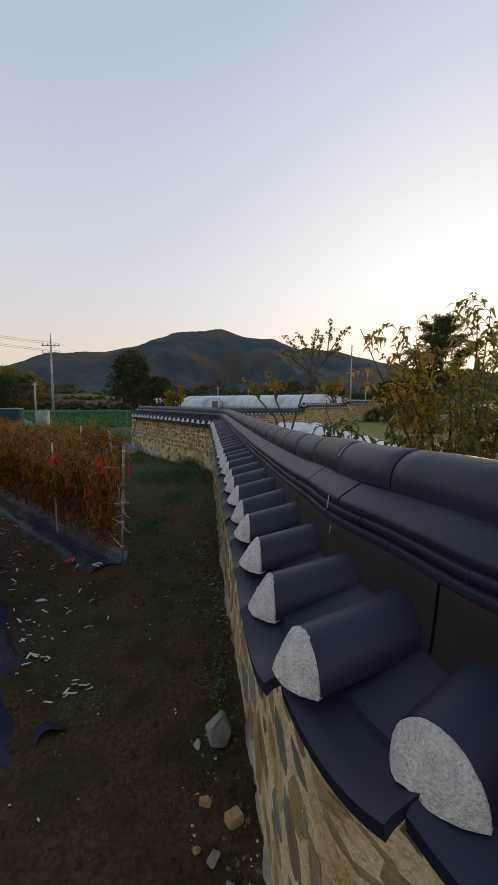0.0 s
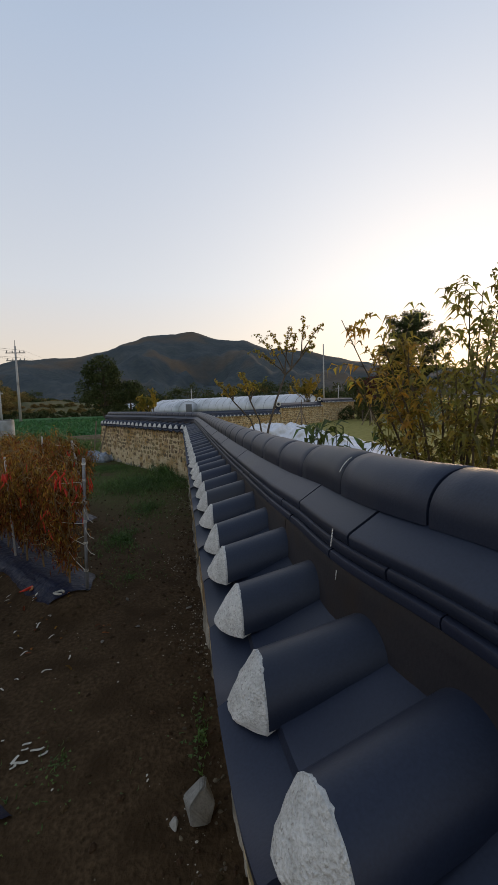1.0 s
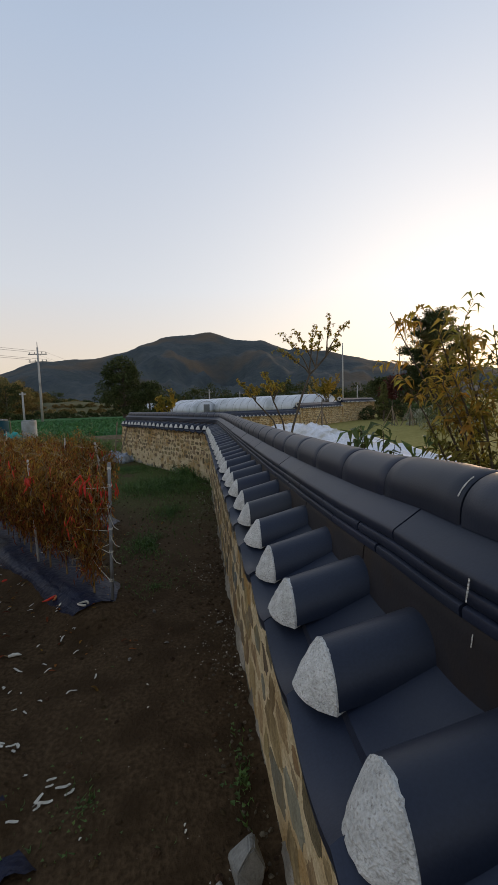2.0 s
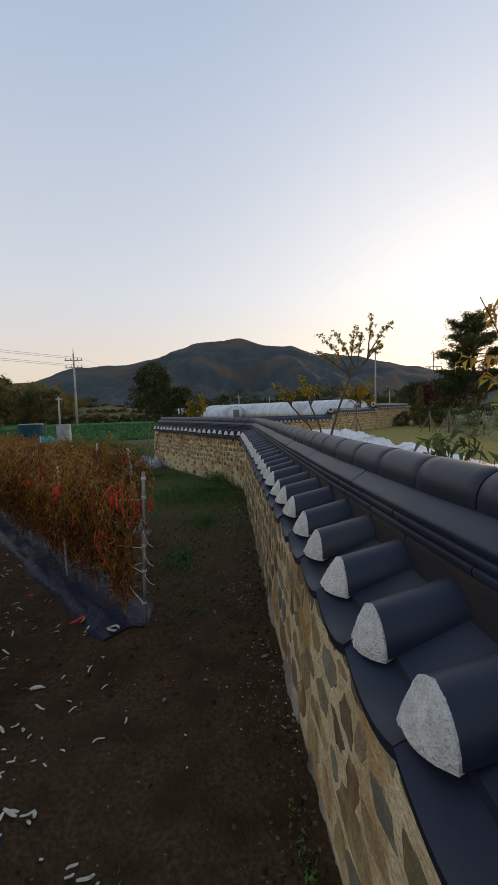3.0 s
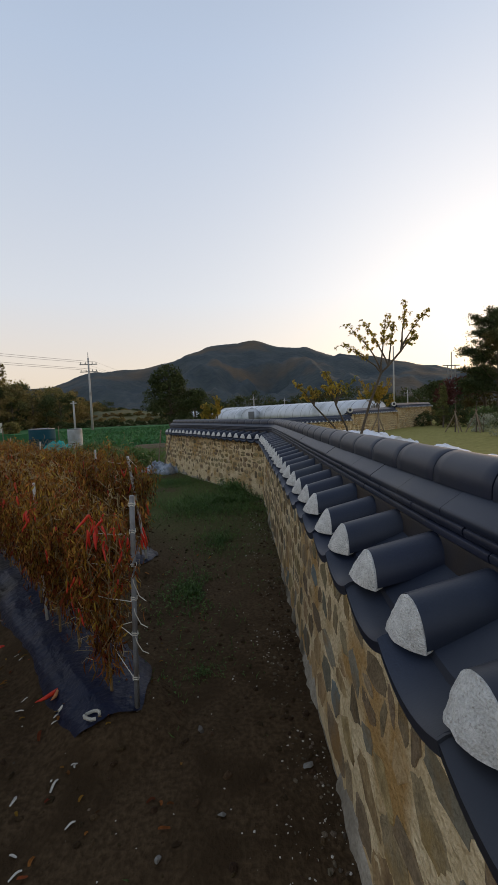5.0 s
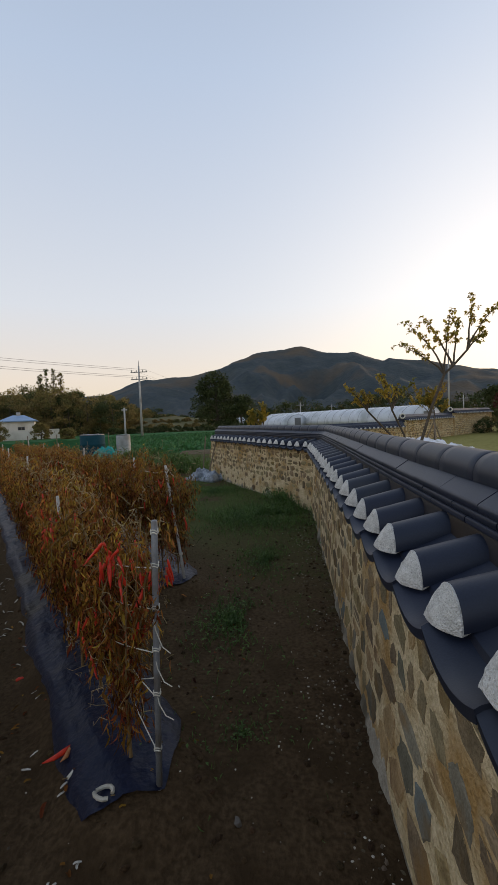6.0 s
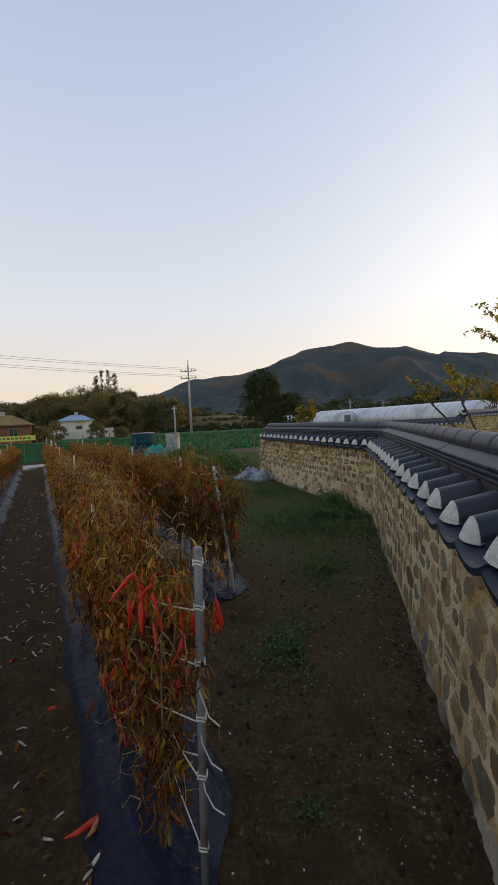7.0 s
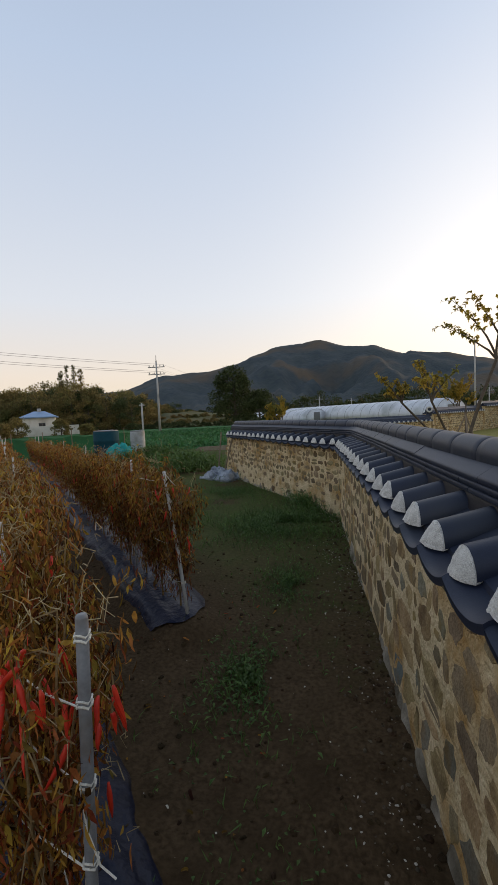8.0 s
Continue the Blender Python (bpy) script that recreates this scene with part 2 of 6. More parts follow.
def ground_material():
    """Dark tilled soil, with weeds toward the wall's bend, a green crop beyond and a mown lawn behind the wall."""
    m = bpy.data.materials.new("field_ground")
    m.use_nodes = True
    n, l = m.node_tree.nodes, m.node_tree.links
    b = n["Principled BSDF"]
    b.inputs["Roughness"].default_value = 0.95
    b.inputs["Specular IOR Level"].default_value = 0.08
    geo = n.new("ShaderNodeNewGeometry")
    sep = n.new("ShaderNodeSeparateXYZ")
    l.new(geo.outputs["Position"], sep.inputs[0])

    def noisy(s, d=5.0):
        t = n.new("ShaderNodeTexNoise")
        t.inputs["Scale"].default_value, t.inputs["Detail"].default_value = s, d
        l.new(geo.outputs["Position"], t.inputs["Vector"])
        return t.outputs["Fac"]

    def rng(v, lo, hi):
        r = n.new("ShaderNodeMapRange")
        r.inputs["From Min"].default_value, r.inputs["From Max"].default_value = lo, hi
        l.new(v, r.inputs["Value"])
        return r.outputs["Result"]

    def op(kind, a, c):
        x = n.new("ShaderNodeMath")
        x.operation = kind
        x.use_clamp = kind == "MULTIPLY"
        if kind == "MULTIPLY_ADD":
            x.inputs[2].default_value = 0.0
        for v, s in ((a, x.inputs[0]), (c, x.inputs[1])):
            if isinstance(v, (int, float)):
                s.default_value = v
            else:
                l.new(v, s)
        return x.outputs[0]

    def mix(f, a, c):
        x = n.new("ShaderNodeMix")
        x.data_type = "RGBA"
        l.new(f, x.inputs[0])
        for v, s in ((a, x.inputs[6]), (c, x.inputs[7])):
            if isinstance(v, tuple):
                s.default_value = (*v, 1)
            else:
                l.new(v, s)
        return x.outputs[2]

    fine, mid, broad = noisy(45, 4), noisy(4.0), noisy(0.8)
    soil = mix(rng(fine, 0.35, 0.65), (0.046, 0.0280, 0.0140), (0.086, 0.0540, 0.0285))
    soil = mix(rng(mid, 0.45, 0.65), soil, (0.043, 0.0258, 0.0127))
    # `dry` is only a paler soil tone, blended in from about y 3 to 5.
    upfield = op("ADD", sep.outputs[1], op("MULTIPLY_ADD", noisy(1.3), 4.0))
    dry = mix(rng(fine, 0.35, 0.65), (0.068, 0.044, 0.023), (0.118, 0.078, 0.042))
    soil = mix(op("MULTIPLY", rng(upfield, 5.2, 7.4), 0.55), soil, dry)
    grass = mix(rng(noisy(25, 3), 0.35, 0.65), (0.044, 0.058, 0.016), (0.088, 0.096, 0.028))
    edge = op("ADD", sep.outputs[1], op("MULTIPLY", op("SUBTRACT", mid, 0.5), 7.0))
    beside = op("ADD", op("MULTIPLY_ADD", sep.outputs[0], 0.780), op("MULTIPLY_ADD", sep.outputs[1], 0.626))
    turf = mix(op("MULTIPLY", rng(edge, 5.5, 9.0), rng(beside, 2.95, 3.5)), soil, grass)
    turf = mix(op("MULTIPLY", rng(broad, 0.55, 0.65), rng(edge, 8.0, 11.0)), turf, soil)
    far = mix(rng(noisy(0.9), 0.4, 0.6), (0.020, 0.085, 0.028), (0.036, 0.13, 0.042))
    turf = mix(rng(op("ADD", sep.outputs[1], op("MULTIPLY", sep.outputs[0], -0.35)), 24.5, 25.5), turf, far)
    lawn = mix(rng(noisy(6), 0.35, 0.65), (0.20, 0.178, 0.05), (0.28, 0.245, 0.08))
    turf = mix(rng(sep.outputs[0], 0.5, 0.7), turf, lawn)
    l.new(turf, b.inputs["Base Color"])
    bp = n.new("ShaderNodeBump")
    bp.inputs["Strength"].default_value, bp.inputs["Distance"].default_value = 0.6, 0.025
    l.new(op("ADD", fine, op("MULTIPLY", mid, 0.6)), bp.inputs["Height"])
    l.new(bp.outputs["Normal"], b.inputs["Normal"])
    return m


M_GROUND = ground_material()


# ---- small builders ----
def mesh_of(bm, name, material, smooth=False):
    me = bpy.data.meshes.new(name)
    bm.normal_update()
    bm.to_mesh(me)
    bm.free()
    for mt in material if isinstance(material, (list, tuple)) else [material]:
        me.materials.append(mt)
    if smooth:
        for p in me.polygons:
            p.use_smooth = True
        if smooth == 2:
            me.set_sharp_from_angle(angle=radians(38))
    return me


def part(name, bm, material, parent=None, label="", smooth=False, m=None):
    ob = new(name, mesh_of(bm, name, material, smooth))
    if parent is not None:
        ob.parent = parent
    if m is not None:
        ob.matrix_basis = m
    return tagged(ob, label)


def piece(name, me, parent, m):
    ob = new(name, me)
    ob.parent = parent
    ob.matrix_basis = m
    return ob


def thing(name, label, category, m=None, group="", kind=""):
    ob = new(name)
    ob.empty_display_size = 0.1
    if m is not None:
        ob.matrix_basis = m
    return tagged(ob, label, category, group, kind)


def from_lists(verts, faces):
    me = bpy.data.meshes.new("t")
    me.from_pydata(verts, [], faces)
    bm = bmesh.new()
    bm.from_mesh(me)
    bpy.data.meshes.remove(me)
    return bm


def sweep(sections, close=True, cap=True):
    """A skin over rings of points, each ring closed."""
    k = len(sections[0])
    verts = [p for s in sections for p in s]
    faces = []
    for i in range(len(sections) - 1):
        for j in range(k if close else k - 1):
            a, b = i * k + j, i * k + (j + 1) % k
            faces.append((a, b, b + k, a + k))
    if cap and close:
        faces.append(tuple(range(k - 1, -1, -1)))
        faces.append(tuple((len(sections) - 1) * k + j for j in range(k)))
    bm = from_lists(verts, faces)
    bmesh.ops.recalc_face_normals(bm, faces=bm.faces)
    return bm


def add_tube(verts, faces, points, radii, sides=6):
    base = len(verts)
    pts = [Vector(p) for p in points]
    for i, p in enumerate(pts):
        d = (pts[min(i + 1, len(pts) - 1)] - pts[max(i - 1, 0)])
        d = d.normalized() if d.length > 1e-6 else Vector((0, 0, 1))
        a = d.cross(Vector((0.31, 0.95, 0.05))).normalized()
        b = d.cross(a)
        for j in range(sides):
            t = 2 * math.pi * j / sides
            verts.append(p + (a * math.cos(t) + b * math.sin(t)) * radii[i])
    for i in range(len(pts) - 1):
        for j in range(sides):
            u, v = base + i * sides + j, base + i * sides + (j + 1) % sides
            faces.append((u, v, v + sides, u + sides))
    faces.append(tuple(base + j for j in range(sides)))
    faces.append(tuple(base + (len(pts) - 1) * sides + j for j in range(sides - 1, -1, -1)))


def tube(points, radii, sides=6):
    v, f = [], []
    add_tube(v, f, points, radii if isinstance(radii, (list, tuple)) else [radii] * len(points), sides)
    bm = from_lists(v, f)
    bmesh.ops.recalc_face_normals(bm, faces=bm.faces)
    return bm


def box(x0, x1, y0, y1, z0, z1, bevel=0.0):
    bm = bmesh.new()
    bmesh.ops.create_cube(bm, size=1, matrix=Matrix.LocRotScale(((x0 + x1) / 2, (y0 + y1) / 2, (z0 + z1) / 2), None, (x1 - x0, y1 - y0, z1 - z0)))
    if bevel:
        bmesh.ops.bevel(bm, geom=bm.edges[:], offset=bevel, segments=2, affect="EDGES")
    return bm


def join(bms):
    out = bmesh.new()
    for b in bms:
        me = bpy.data.meshes.new("t")
        b.to_mesh(me)
        b.free()
        out.from_mesh(me)
        bpy.data.meshes.remove(me)
    return out


def add_leaf(verts, faces, p, d, n, length, width, bend=0.25, fold=0.2):
    """A leaf of four faces: pointed, bent along its length and folded on its midrib."""
    d = d.normalized()
    s = d.cross(n)
    s = s.normalized() if s.length > 1e-4 else d.cross(Vector((1, 0, 0))).normalized()
    up = s.cross(d)
    i = len(verts)
    mid = p + d * length * 0.5 + up * (bend * length * 0.25)
    tip = p + d * length - up * (bend * length * 0.5)
    lift = up * width * fold
    verts.extend((p, mid + s * width / 2 + lift, mid, mid - s * width / 2 + lift, tip))
    faces.extend(((i, i + 1, i + 2), (i, i + 2, i + 3), (i + 1, i + 4, i + 2), (i + 2, i + 4, i + 3)))


def add_curl(verts, faces, rng, p, d, length, width):
    """A withered leaf: a narrow ribbon that twists and curls as it hangs."""
    s = d.cross(rand_dir(rng))
    s = s.normalized() if s.length > 1e-3 else Vector((1, 0, 0))
    i = len(verts)
    p = p.copy()
    turn, axis_ = rng.uniform(-0.9, 0.9), rand_dir(rng)
    for k, w in enumerate((0.35, 1.0, 0.8, 0.12)):
        verts.extend((p + s * width * w / 2, p - s * width * w / 2))
        d = (d + axis_ * turn * 0.55 + rand_dir(rng) * 0.3).normalized()
        s = (s + rand_dir(rng) * 0.7)
        s = (s - d * s.dot(d)).normalized()
        p = p + d * length / 3
    faces.extend((i + k * 2, i + k * 2 + 1, i + k * 2 + 3, i + k * 2 + 2) for k in range(3))


def add_blade(verts, faces, p, d, n, length, width):
    """A small far leaf: one bent rhombus."""
    s = d.cross(n)
    s = s.normalized() if s.length > 1e-4 else Vector((1, 0, 0))
    i = len(verts)
    mid = p + d * length * 0.5
    verts.extend((p, mid + s * width / 2, p + d * length - d.cross(s) * length * 0.12, mid - s * width / 2))
    faces.append((i, i + 1, i + 2, i + 3))


def rand_dir(rng):
    while True:
        v = Vector((rng.uniform(-1, 1), rng.uniform(-1, 1), rng.uniform(-1, 1)))
        if 0.05 < v.length < 1:
            return v.normalized()


# ---- ground ----
ROW_DIR = Vector((-0.626, 0.780, 0))
ROW_N = Vector((0.780, 0.626, 0))
ROW_STARTS = (Vector((-1.11, 2.15, 0)), Vector((-0.848, 3.70, 0)), Vector((-1.23, 5.78, 0)))
ROW_LEN = (19.0, 18.0, 16.0)


def row_coords(x, y):
    best = (9.0, 0.0)
    for s, n in zip(ROW_STARTS, ROW_LEN):
        dx, dy = x - s.x, y - s.y
        a = dx * ROW_DIR.x + dy * ROW_DIR.y
        c = dx * ROW_N.x + dy * ROW_N.y
        over = max(0, -a, a - n)
        dd = math.hypot(c, over)
        if dd < best[0]:
            best = (dd, a)
    return best


def ground_z(x, y):
    z = 0.025 * noise.noise((x * 0.9, y * 0.9, 0.3)) + 0.012 * noise.noise((x * 3.1, y * 3.1, 1.7))
    if abs(x) < 12 and y < 22:
        z += 0.006 * noise.noise((x * 11, y * 11, 4.0))
        d, _ = row_coords(x, y)
        z += 0.12 * max(0.0, 1 - (d / 0.34) ** 2)
    far = math.hypot(x, y)
    if far > 10:
        z -= 0.006 * min(130.0, far - 10)
    return z


def axis(lo, hi, step, outer):
    mid = [lo + step * i for i in range(int((hi - lo) / step) + 1)]
    a, b = [], []
    g, p = step, lo
    while p > -outer:
        g *= 1.18
        p -= g
        a.append(p)
    g, p = step, mid[-1]
    while p < outer:
        g *= 1.18
        p += g
        b.append(p)
    return a[::-1] + mid + b


gx, gy = axis(-4.5, 0.7, 0.05, 2600), axis(0.0, 12.0, 0.06, 2600)
gv = [(x, y, ground_z(x, y)) for y in gy for x in gx]
gw = len(gx)
gf = [(j * gw + i, j * gw + i + 1, (j + 1) * gw + i + 1, (j + 1) * gw + i) for j in range(len(gy) - 1) for i in range(gw - 1)]
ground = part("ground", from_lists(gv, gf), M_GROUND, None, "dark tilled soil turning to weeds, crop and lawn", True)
tagged(ground, "", "ground", "", "structure")

# ---- the near stone wall with its tiled coping ----
PITCH, FL = 0.27, 0.297
S_A, S_B, S_C = -2.6, 7.76, 13.69  # the wall's start, its bend and its end, along its middle line
STEP = 0.02


def heading(s):
    """Turn to the left of due north: the wall comes round from behind, runs straight, then bends."""
    q = min(0.46, max(0.0, -s))
    near = 0.62 * q + 1.2 * q * q
    far = 0.478 * min(1.0, max(0.0, (s - S_B) / 0.55))
    return 0.006 + near + far


LINE = [Vector((0.4726, 0.92, 0))]
for k in range(int(S_C / STEP) + 2):
    h = heading((k + 0.5) * STEP)
    LINE.append(LINE[-1] + Vector((-math.sin(h), math.cos(h), 0)) * STEP)
BACK = [LINE[0]]
for k in range(int(-S_A / STEP) + 2):
    h = heading(-(k + 0.5) * STEP)
    BACK.append(BACK[-1] - Vector((-math.sin(h), math.cos(h), 0)) * STEP)


def along(s):
    """Place on the wall's middle line and the heading there."""
    row = LINE if s >= 0 else BACK
    k = abs(s) / STEP
    i = min(int(k), len(row) - 2)
    return row[i].lerp(row[i + 1], k - i), heading(s)


def lift(s):
    """The coping's slight unevenness along the wall."""
    return 0.003 * math.sin(s * 1.3) + 0.005 * flare(s) - 0.0008 * max(0.0, s - 3)


def seat(s, side=1, dz=0.0):
    """The pose of a coping piece: its x outward from the middle line, its y along the wall."""
    p, a = along(s)
    slope = (lift(s + 0.03) - lift(s - 0.03)) / 0.06
    return Matrix.Translation(p + Vector((0, 0, lift(s) + dz + 1.1))) @ Matrix.Rotation(a + (math.pi if side > 0 else 0), 4, "Z") @ Matrix.Rotation(-slope if side > 0 else slope, 4, "X") @ Matrix.Translation((-eaves_draw(s) if side > 0 else 0, 0, -1.1))


def eaves_draw(s):
    """How far the eaves stand back round the near turn."""
    f = min(1.0, max(0.0, (-0.21 - s) / 0.17))
    return 0.056 * f * f * (3 - 2 * f)


def flare(s):
    """0 along the straight wall, rising to 1 round the near turn."""
    f = min(1.0, max(0.0, (0.30 - s) / 0.6))
    return f * f * (3 - 2 * f)


def draw(s):
    """How far the ridge courses cut the near turn, which they round more gently than the eaves."""
    return 0.032 * math.exp(-((s + 0.16) / 0.18) ** 2)


def course_rise(s):
    """The ridge courses sink a little as they leave the near turn."""
    marks = ((0.35, 0.0), (0.67, -0.020), (1.02, -0.030), (1.9, -0.044))
    z = marks[-1][1]
    if s < marks[-1][0]:
        z = 0.0
        for (s0, z0), (s1, z1) in zip(marks, marks[1:]):
            if s0 <= s < s1:
                z = z0 + (z1 - z0) * (s - s0) / (s1 - s0)
    return z + 0.016 * flare(s)


def face(s, z):
    """Half thickness of the wall at a height: its foot spreads toward the bend."""
    foot = 0.262 + 0.045 * min(1.0, max(0.0, (s - 0.3) / 2.4))
    return foot - (foot - 0.248) * z - eaves_draw(s)


def profile_run(points, raise_from=0.9):
    """The same closed section carried along the wall."""
    marks = [S_A]
    while marks[-1] < S_C - 0.01:
        s = marks[-1]
        marks.append(min(S_C, s + (0.08 if -0.7 < s < 0.1 or S_B - 0.1 < s < S_B + 0.7 else 0.3)))
    secs = []
    for s in marks:
        p, a = along(s)
        n = Vector((-math.cos(a), -math.sin(a), 0))
        secs.append([p + n * (face(s, z) if u > 0.24 else u) + Vector((0, 0, z + (lift(s) if z > raise_from else 0))) for u, z in points])
    return sweep(secs)


wall = part("wall_1", profile_run([(0.31, -0.15), (0.28, 0.5), (0.25, 1.012), (0.13, 1.055), (-0.13, 1.055), (-0.25, 1.012), (-0.28, 0.5), (-0.31, -0.15)]), M_MORTAR, None,
            "low garden wall of field stones in tan mortar with dark tiled coping")
tagged(wall, "", "wall", "", "structure")

def core_run():
    marks = [S_A + 0.05 * i for i in range(int((S_C - S_A) / 0.05) + 1)]
    secs = []
    for s in marks:
        p, a = along(s)
        n = Vector((-math.cos(a), -math.sin(a), 0))
        secs.append([p + n * (u - draw(s)) + Vector((0, 0, z + lift(s) + course_rise(s) * (z > 1.1))) for u, z in ((0.112, 1.05), (0.10, 1.30), (0.06, 1.335), (-0.06, 1.335), (-0.10, 1.30), (-0.112, 1.05))])
    return sweep(secs)


part("coping_core", core_run(), M_BAND, wall, "grey bedding under the ridge tiles")


def half_pipe(u0, u1, z0, z1, r, thick, n=10, rise=1.0, slant=0.0):
    """A half-round tile: its ridge runs from (u0, z0) to (u1, z1), z being the crown."""
    def ring(u, zc, back=0.0):
        out = [(u - back * (1 - math.sin(math.pi * i / n)), r * math.cos(math.pi * i / n), zc - r * rise + r * rise * math.sin(math.pi * i / n)) for i in range(n + 1)]
        q = r - thick
        inn = [(u - back * (1 - math.sin(math.pi * i / n)), q * math.cos(math.pi * i / n), zc - r * rise + q * rise * math.sin(math.pi * i / n)) for i in range(n, -1, -1)]
        return out + inn
    return sweep([ring(u0, z0), ring((u0 + u1) / 2, (z0 + z1) / 2), ring(u1, z1, slant)])


convex_me = mesh_of(half_pipe(0.09, 0.308, 1.190, 1.1355, 0.0745, 0.016, 20, 1.04, 0.0), "convex_tile", M_TILE, 2)


def cap_mesh(seed):
    """The plaster plug that closes a convex tile: rough, bulging out toward its foot, flush with the tile's rim."""
    rng = random.Random(seed)
    n, rings, r, zc, crown = 24, 8, 0.075, 1.052, 1.1362
    ragged = [rng.uniform(0.99, 1.006) for _ in range(n + 1)]
    apex = Vector((0.360 + rng.uniform(-0.006, 0.006), rng.uniform(-0.010, 0.010), 1.060 + rng.uniform(-0.006, 0.006)))
    verts = [apex]
    for k in range(1, rings + 1):
        f = k / rings
        for i in range(n + 1):
            a = math.pi * i / n
            rim = Vector((0.3095, r * ragged[i] * math.cos(a), zc + (crown - zc) * ragged[i] * math.sin(a)))
            p = apex.lerp(rim, f)
            bulge = 4 * f * (1 - f)
            p += Vector((0.003 + 0.011 * (1 - math.sin(a)), 0, -0.003 * (1 - math.sin(a)))) * bulge
            p.x += (0.0028 * noise.noise((p.y * 60, p.z * 60, seed * 3.1)) + 0.0014 * noise.noise((p.y * 190, p.z * 190, seed))) * (f < 0.99)
            verts.append(p)
    faces = [(0, 1 + i, 2 + i) for i in range(n)]
    for k in range(rings - 1):
        b = 1 + k * (n + 1)
        faces += [(b + i, b + n + 1 + i, b + n + 2 + i, b + i + 1) for i in range(n)]
    b, k0 = 1 + (rings - 1) * (n + 1), len(verts)
    verts += [Vector((0.29, p.y * 0.93, zc + 0.007 + (p.z - zc) * 0.9)) for p in verts[b:b + n + 1]]
    faces += [(b + i, k0 + i, k0 + i + 1, b + i + 1) for i in range(n)]
    foot = [1 + k * (n + 1) for k in range(rings)][::-1] + [0] + [1 + k * (n + 1) + n for k in range(rings)]
    faces.append(tuple(foot + [k0 + n, k0]))
    bm = from_lists(verts, faces)
    bmesh.ops.recalc_face_normals(bm, faces=bm.faces)
    return mesh_of(bm, "plaster_cap", M_CAP, 2)


cap_mes = [cap_mesh(i) for i in range(9)]


def trough_mesh():
    """The concave eaves tile with the step of the tile lying in it and a drooping lip."""
    k = 8
    def ring(u, z, t, sag):
        top = [(u, PITCH * (i / k - 0.5) * 1.005, z - sag * (1 - (2 * i / k - 1) ** 2)) for i in range(k + 1)]
        return top + [(u - 0.004, y, zz - t) for (_, y, zz) in reversed(top)]
    return mesh_of(sweep([ring(0.07, 1.160, 0.018, 0.012), ring(0.18, 1.121, 0.018, 0.020), ring(0.289, 1.082, 0.018, 0.030), ring(0.293, 1.068, 0.016, 0.034), ring(0.335, 1.056, 0.018, 0.036), ring(0.362, 1.048, 0.022, 0.036), ring(0.374, 1.040, 0.026, 0.036)]), "concave_tile", M_TILE, 2)


trough_me = trough_mesh()


def course_bm(pts, s0, s1, side, uneven=0.0):
    """A tile of a long course: its section carried along the wall's line between two marks, edges slightly rounded by its section."""
    n = 2 if s0 > 0.4 and not S_B - 0.3 < s0 < S_B + 0.9 else 5
    secs = []
    for i in range(n + 1):
        s = s0 + (s1 - s0) * i / n
        p, a = along(s)
        out = Vector((-math.cos(a), -math.sin(a), 0)) * side
        back = draw(s) * side
        secs.append([p + out * (u - back) + Vector((0, 0, z + lift(s) + course_rise(s) * min(1.0, max(0.0, (z - 1.08) / 0.15)) + uneven)) for u, z in pts])
    return sweep(secs)


def course(name, pts, first, length, joint, side, material, seed):
    """A course of tiles laid end to end along the wall, each a piece of its own, with an open joint between."""
    rng = random.Random(seed)
    s = first - math.ceil((first - S_A) / length) * length
    while s < S_C - 0.05:
        e = s + length * rng.uniform(0.985, 1.015)
        bm = course_bm(pts, max(s, S_A) + joint / 2, min(e, S_C) - joint / 2, side, rng.uniform(-0.0015, 0.0015))
        origin = along((s + e) / 2)[0] + Vector((0, 0, 1.2))
        bmesh.ops.translate(bm, vec=-origin, verts=bm.verts)
        piece(name, mesh_of(bm, name, material, 2), wall, Matrix.Translation(origin))
        s += length


TOP_SECTION = [(0.0, 1.366), (0.066, 1.347), (0.124, 1.308), (0.129, 1.304), (0.1315, 1.298), (0.1305, 1.285), (0.127, 1.281), (0.0, 1.32)]
MID_SECTION = [(0.04, 1.290), (0.127, 1.281), (0.133, 1.278), (0.1355, 1.272), (0.134, 1.262), (0.130, 1.258), (0.04, 1.268)]
LOW_SECTION = [(0.04, 1.266), (0.131, 1.256), (0.137, 1.253), (0.139, 1.247), (0.1375, 1.237), (0.133, 1.233), (0.04, 1.242)]
SKIRT_SECTION = [(0.06, 1.238), (0.121, 1.236), (0.126, 1.228), (0.1285, 1.205), (0.131, 1.172), (0.135, 1.138), (0.142, 1.100), (0.148, 1.074), (0.144, 1.062), (0.06, 1.062)]
RIDGE_R, RIDGE_Z = 0.072, 1.364


def ridge_bm(s0, s1, shrink=0.0, n=22):
    """A half-round ridge tile that follows the wall, its ends slightly eased."""
    k = 6
    marks = [(s0, -0.003), (s0 + 0.004, 0.0)] + [(s0 + (s1 - s0) * i / k, 0.0) for i in range(1, k)] + [(s1 - 0.004, 0.0), (s1, -0.003)]
    secs = []
    for s, dr in marks:
        p, a = along(s)
        out = Vector((-math.cos(a), -math.sin(a), 0))
        p = p - out * draw(s) + Vector((0, 0, RIDGE_Z + lift(s) + course_rise(s)))
        r = RIDGE_R + dr - shrink
        ring = [p + out * r * math.cos(math.pi * i / n) + Vector((0, 0, r * math.sin(math.pi * i / n))) for i in range(n + 1)]
        secs.append([p + out * r - Vector((0, 0, 0.02))] + ring + [p - out * r - Vector((0, 0, 0.02))])
    return sweep(secs)


rng_w = random.Random(11)


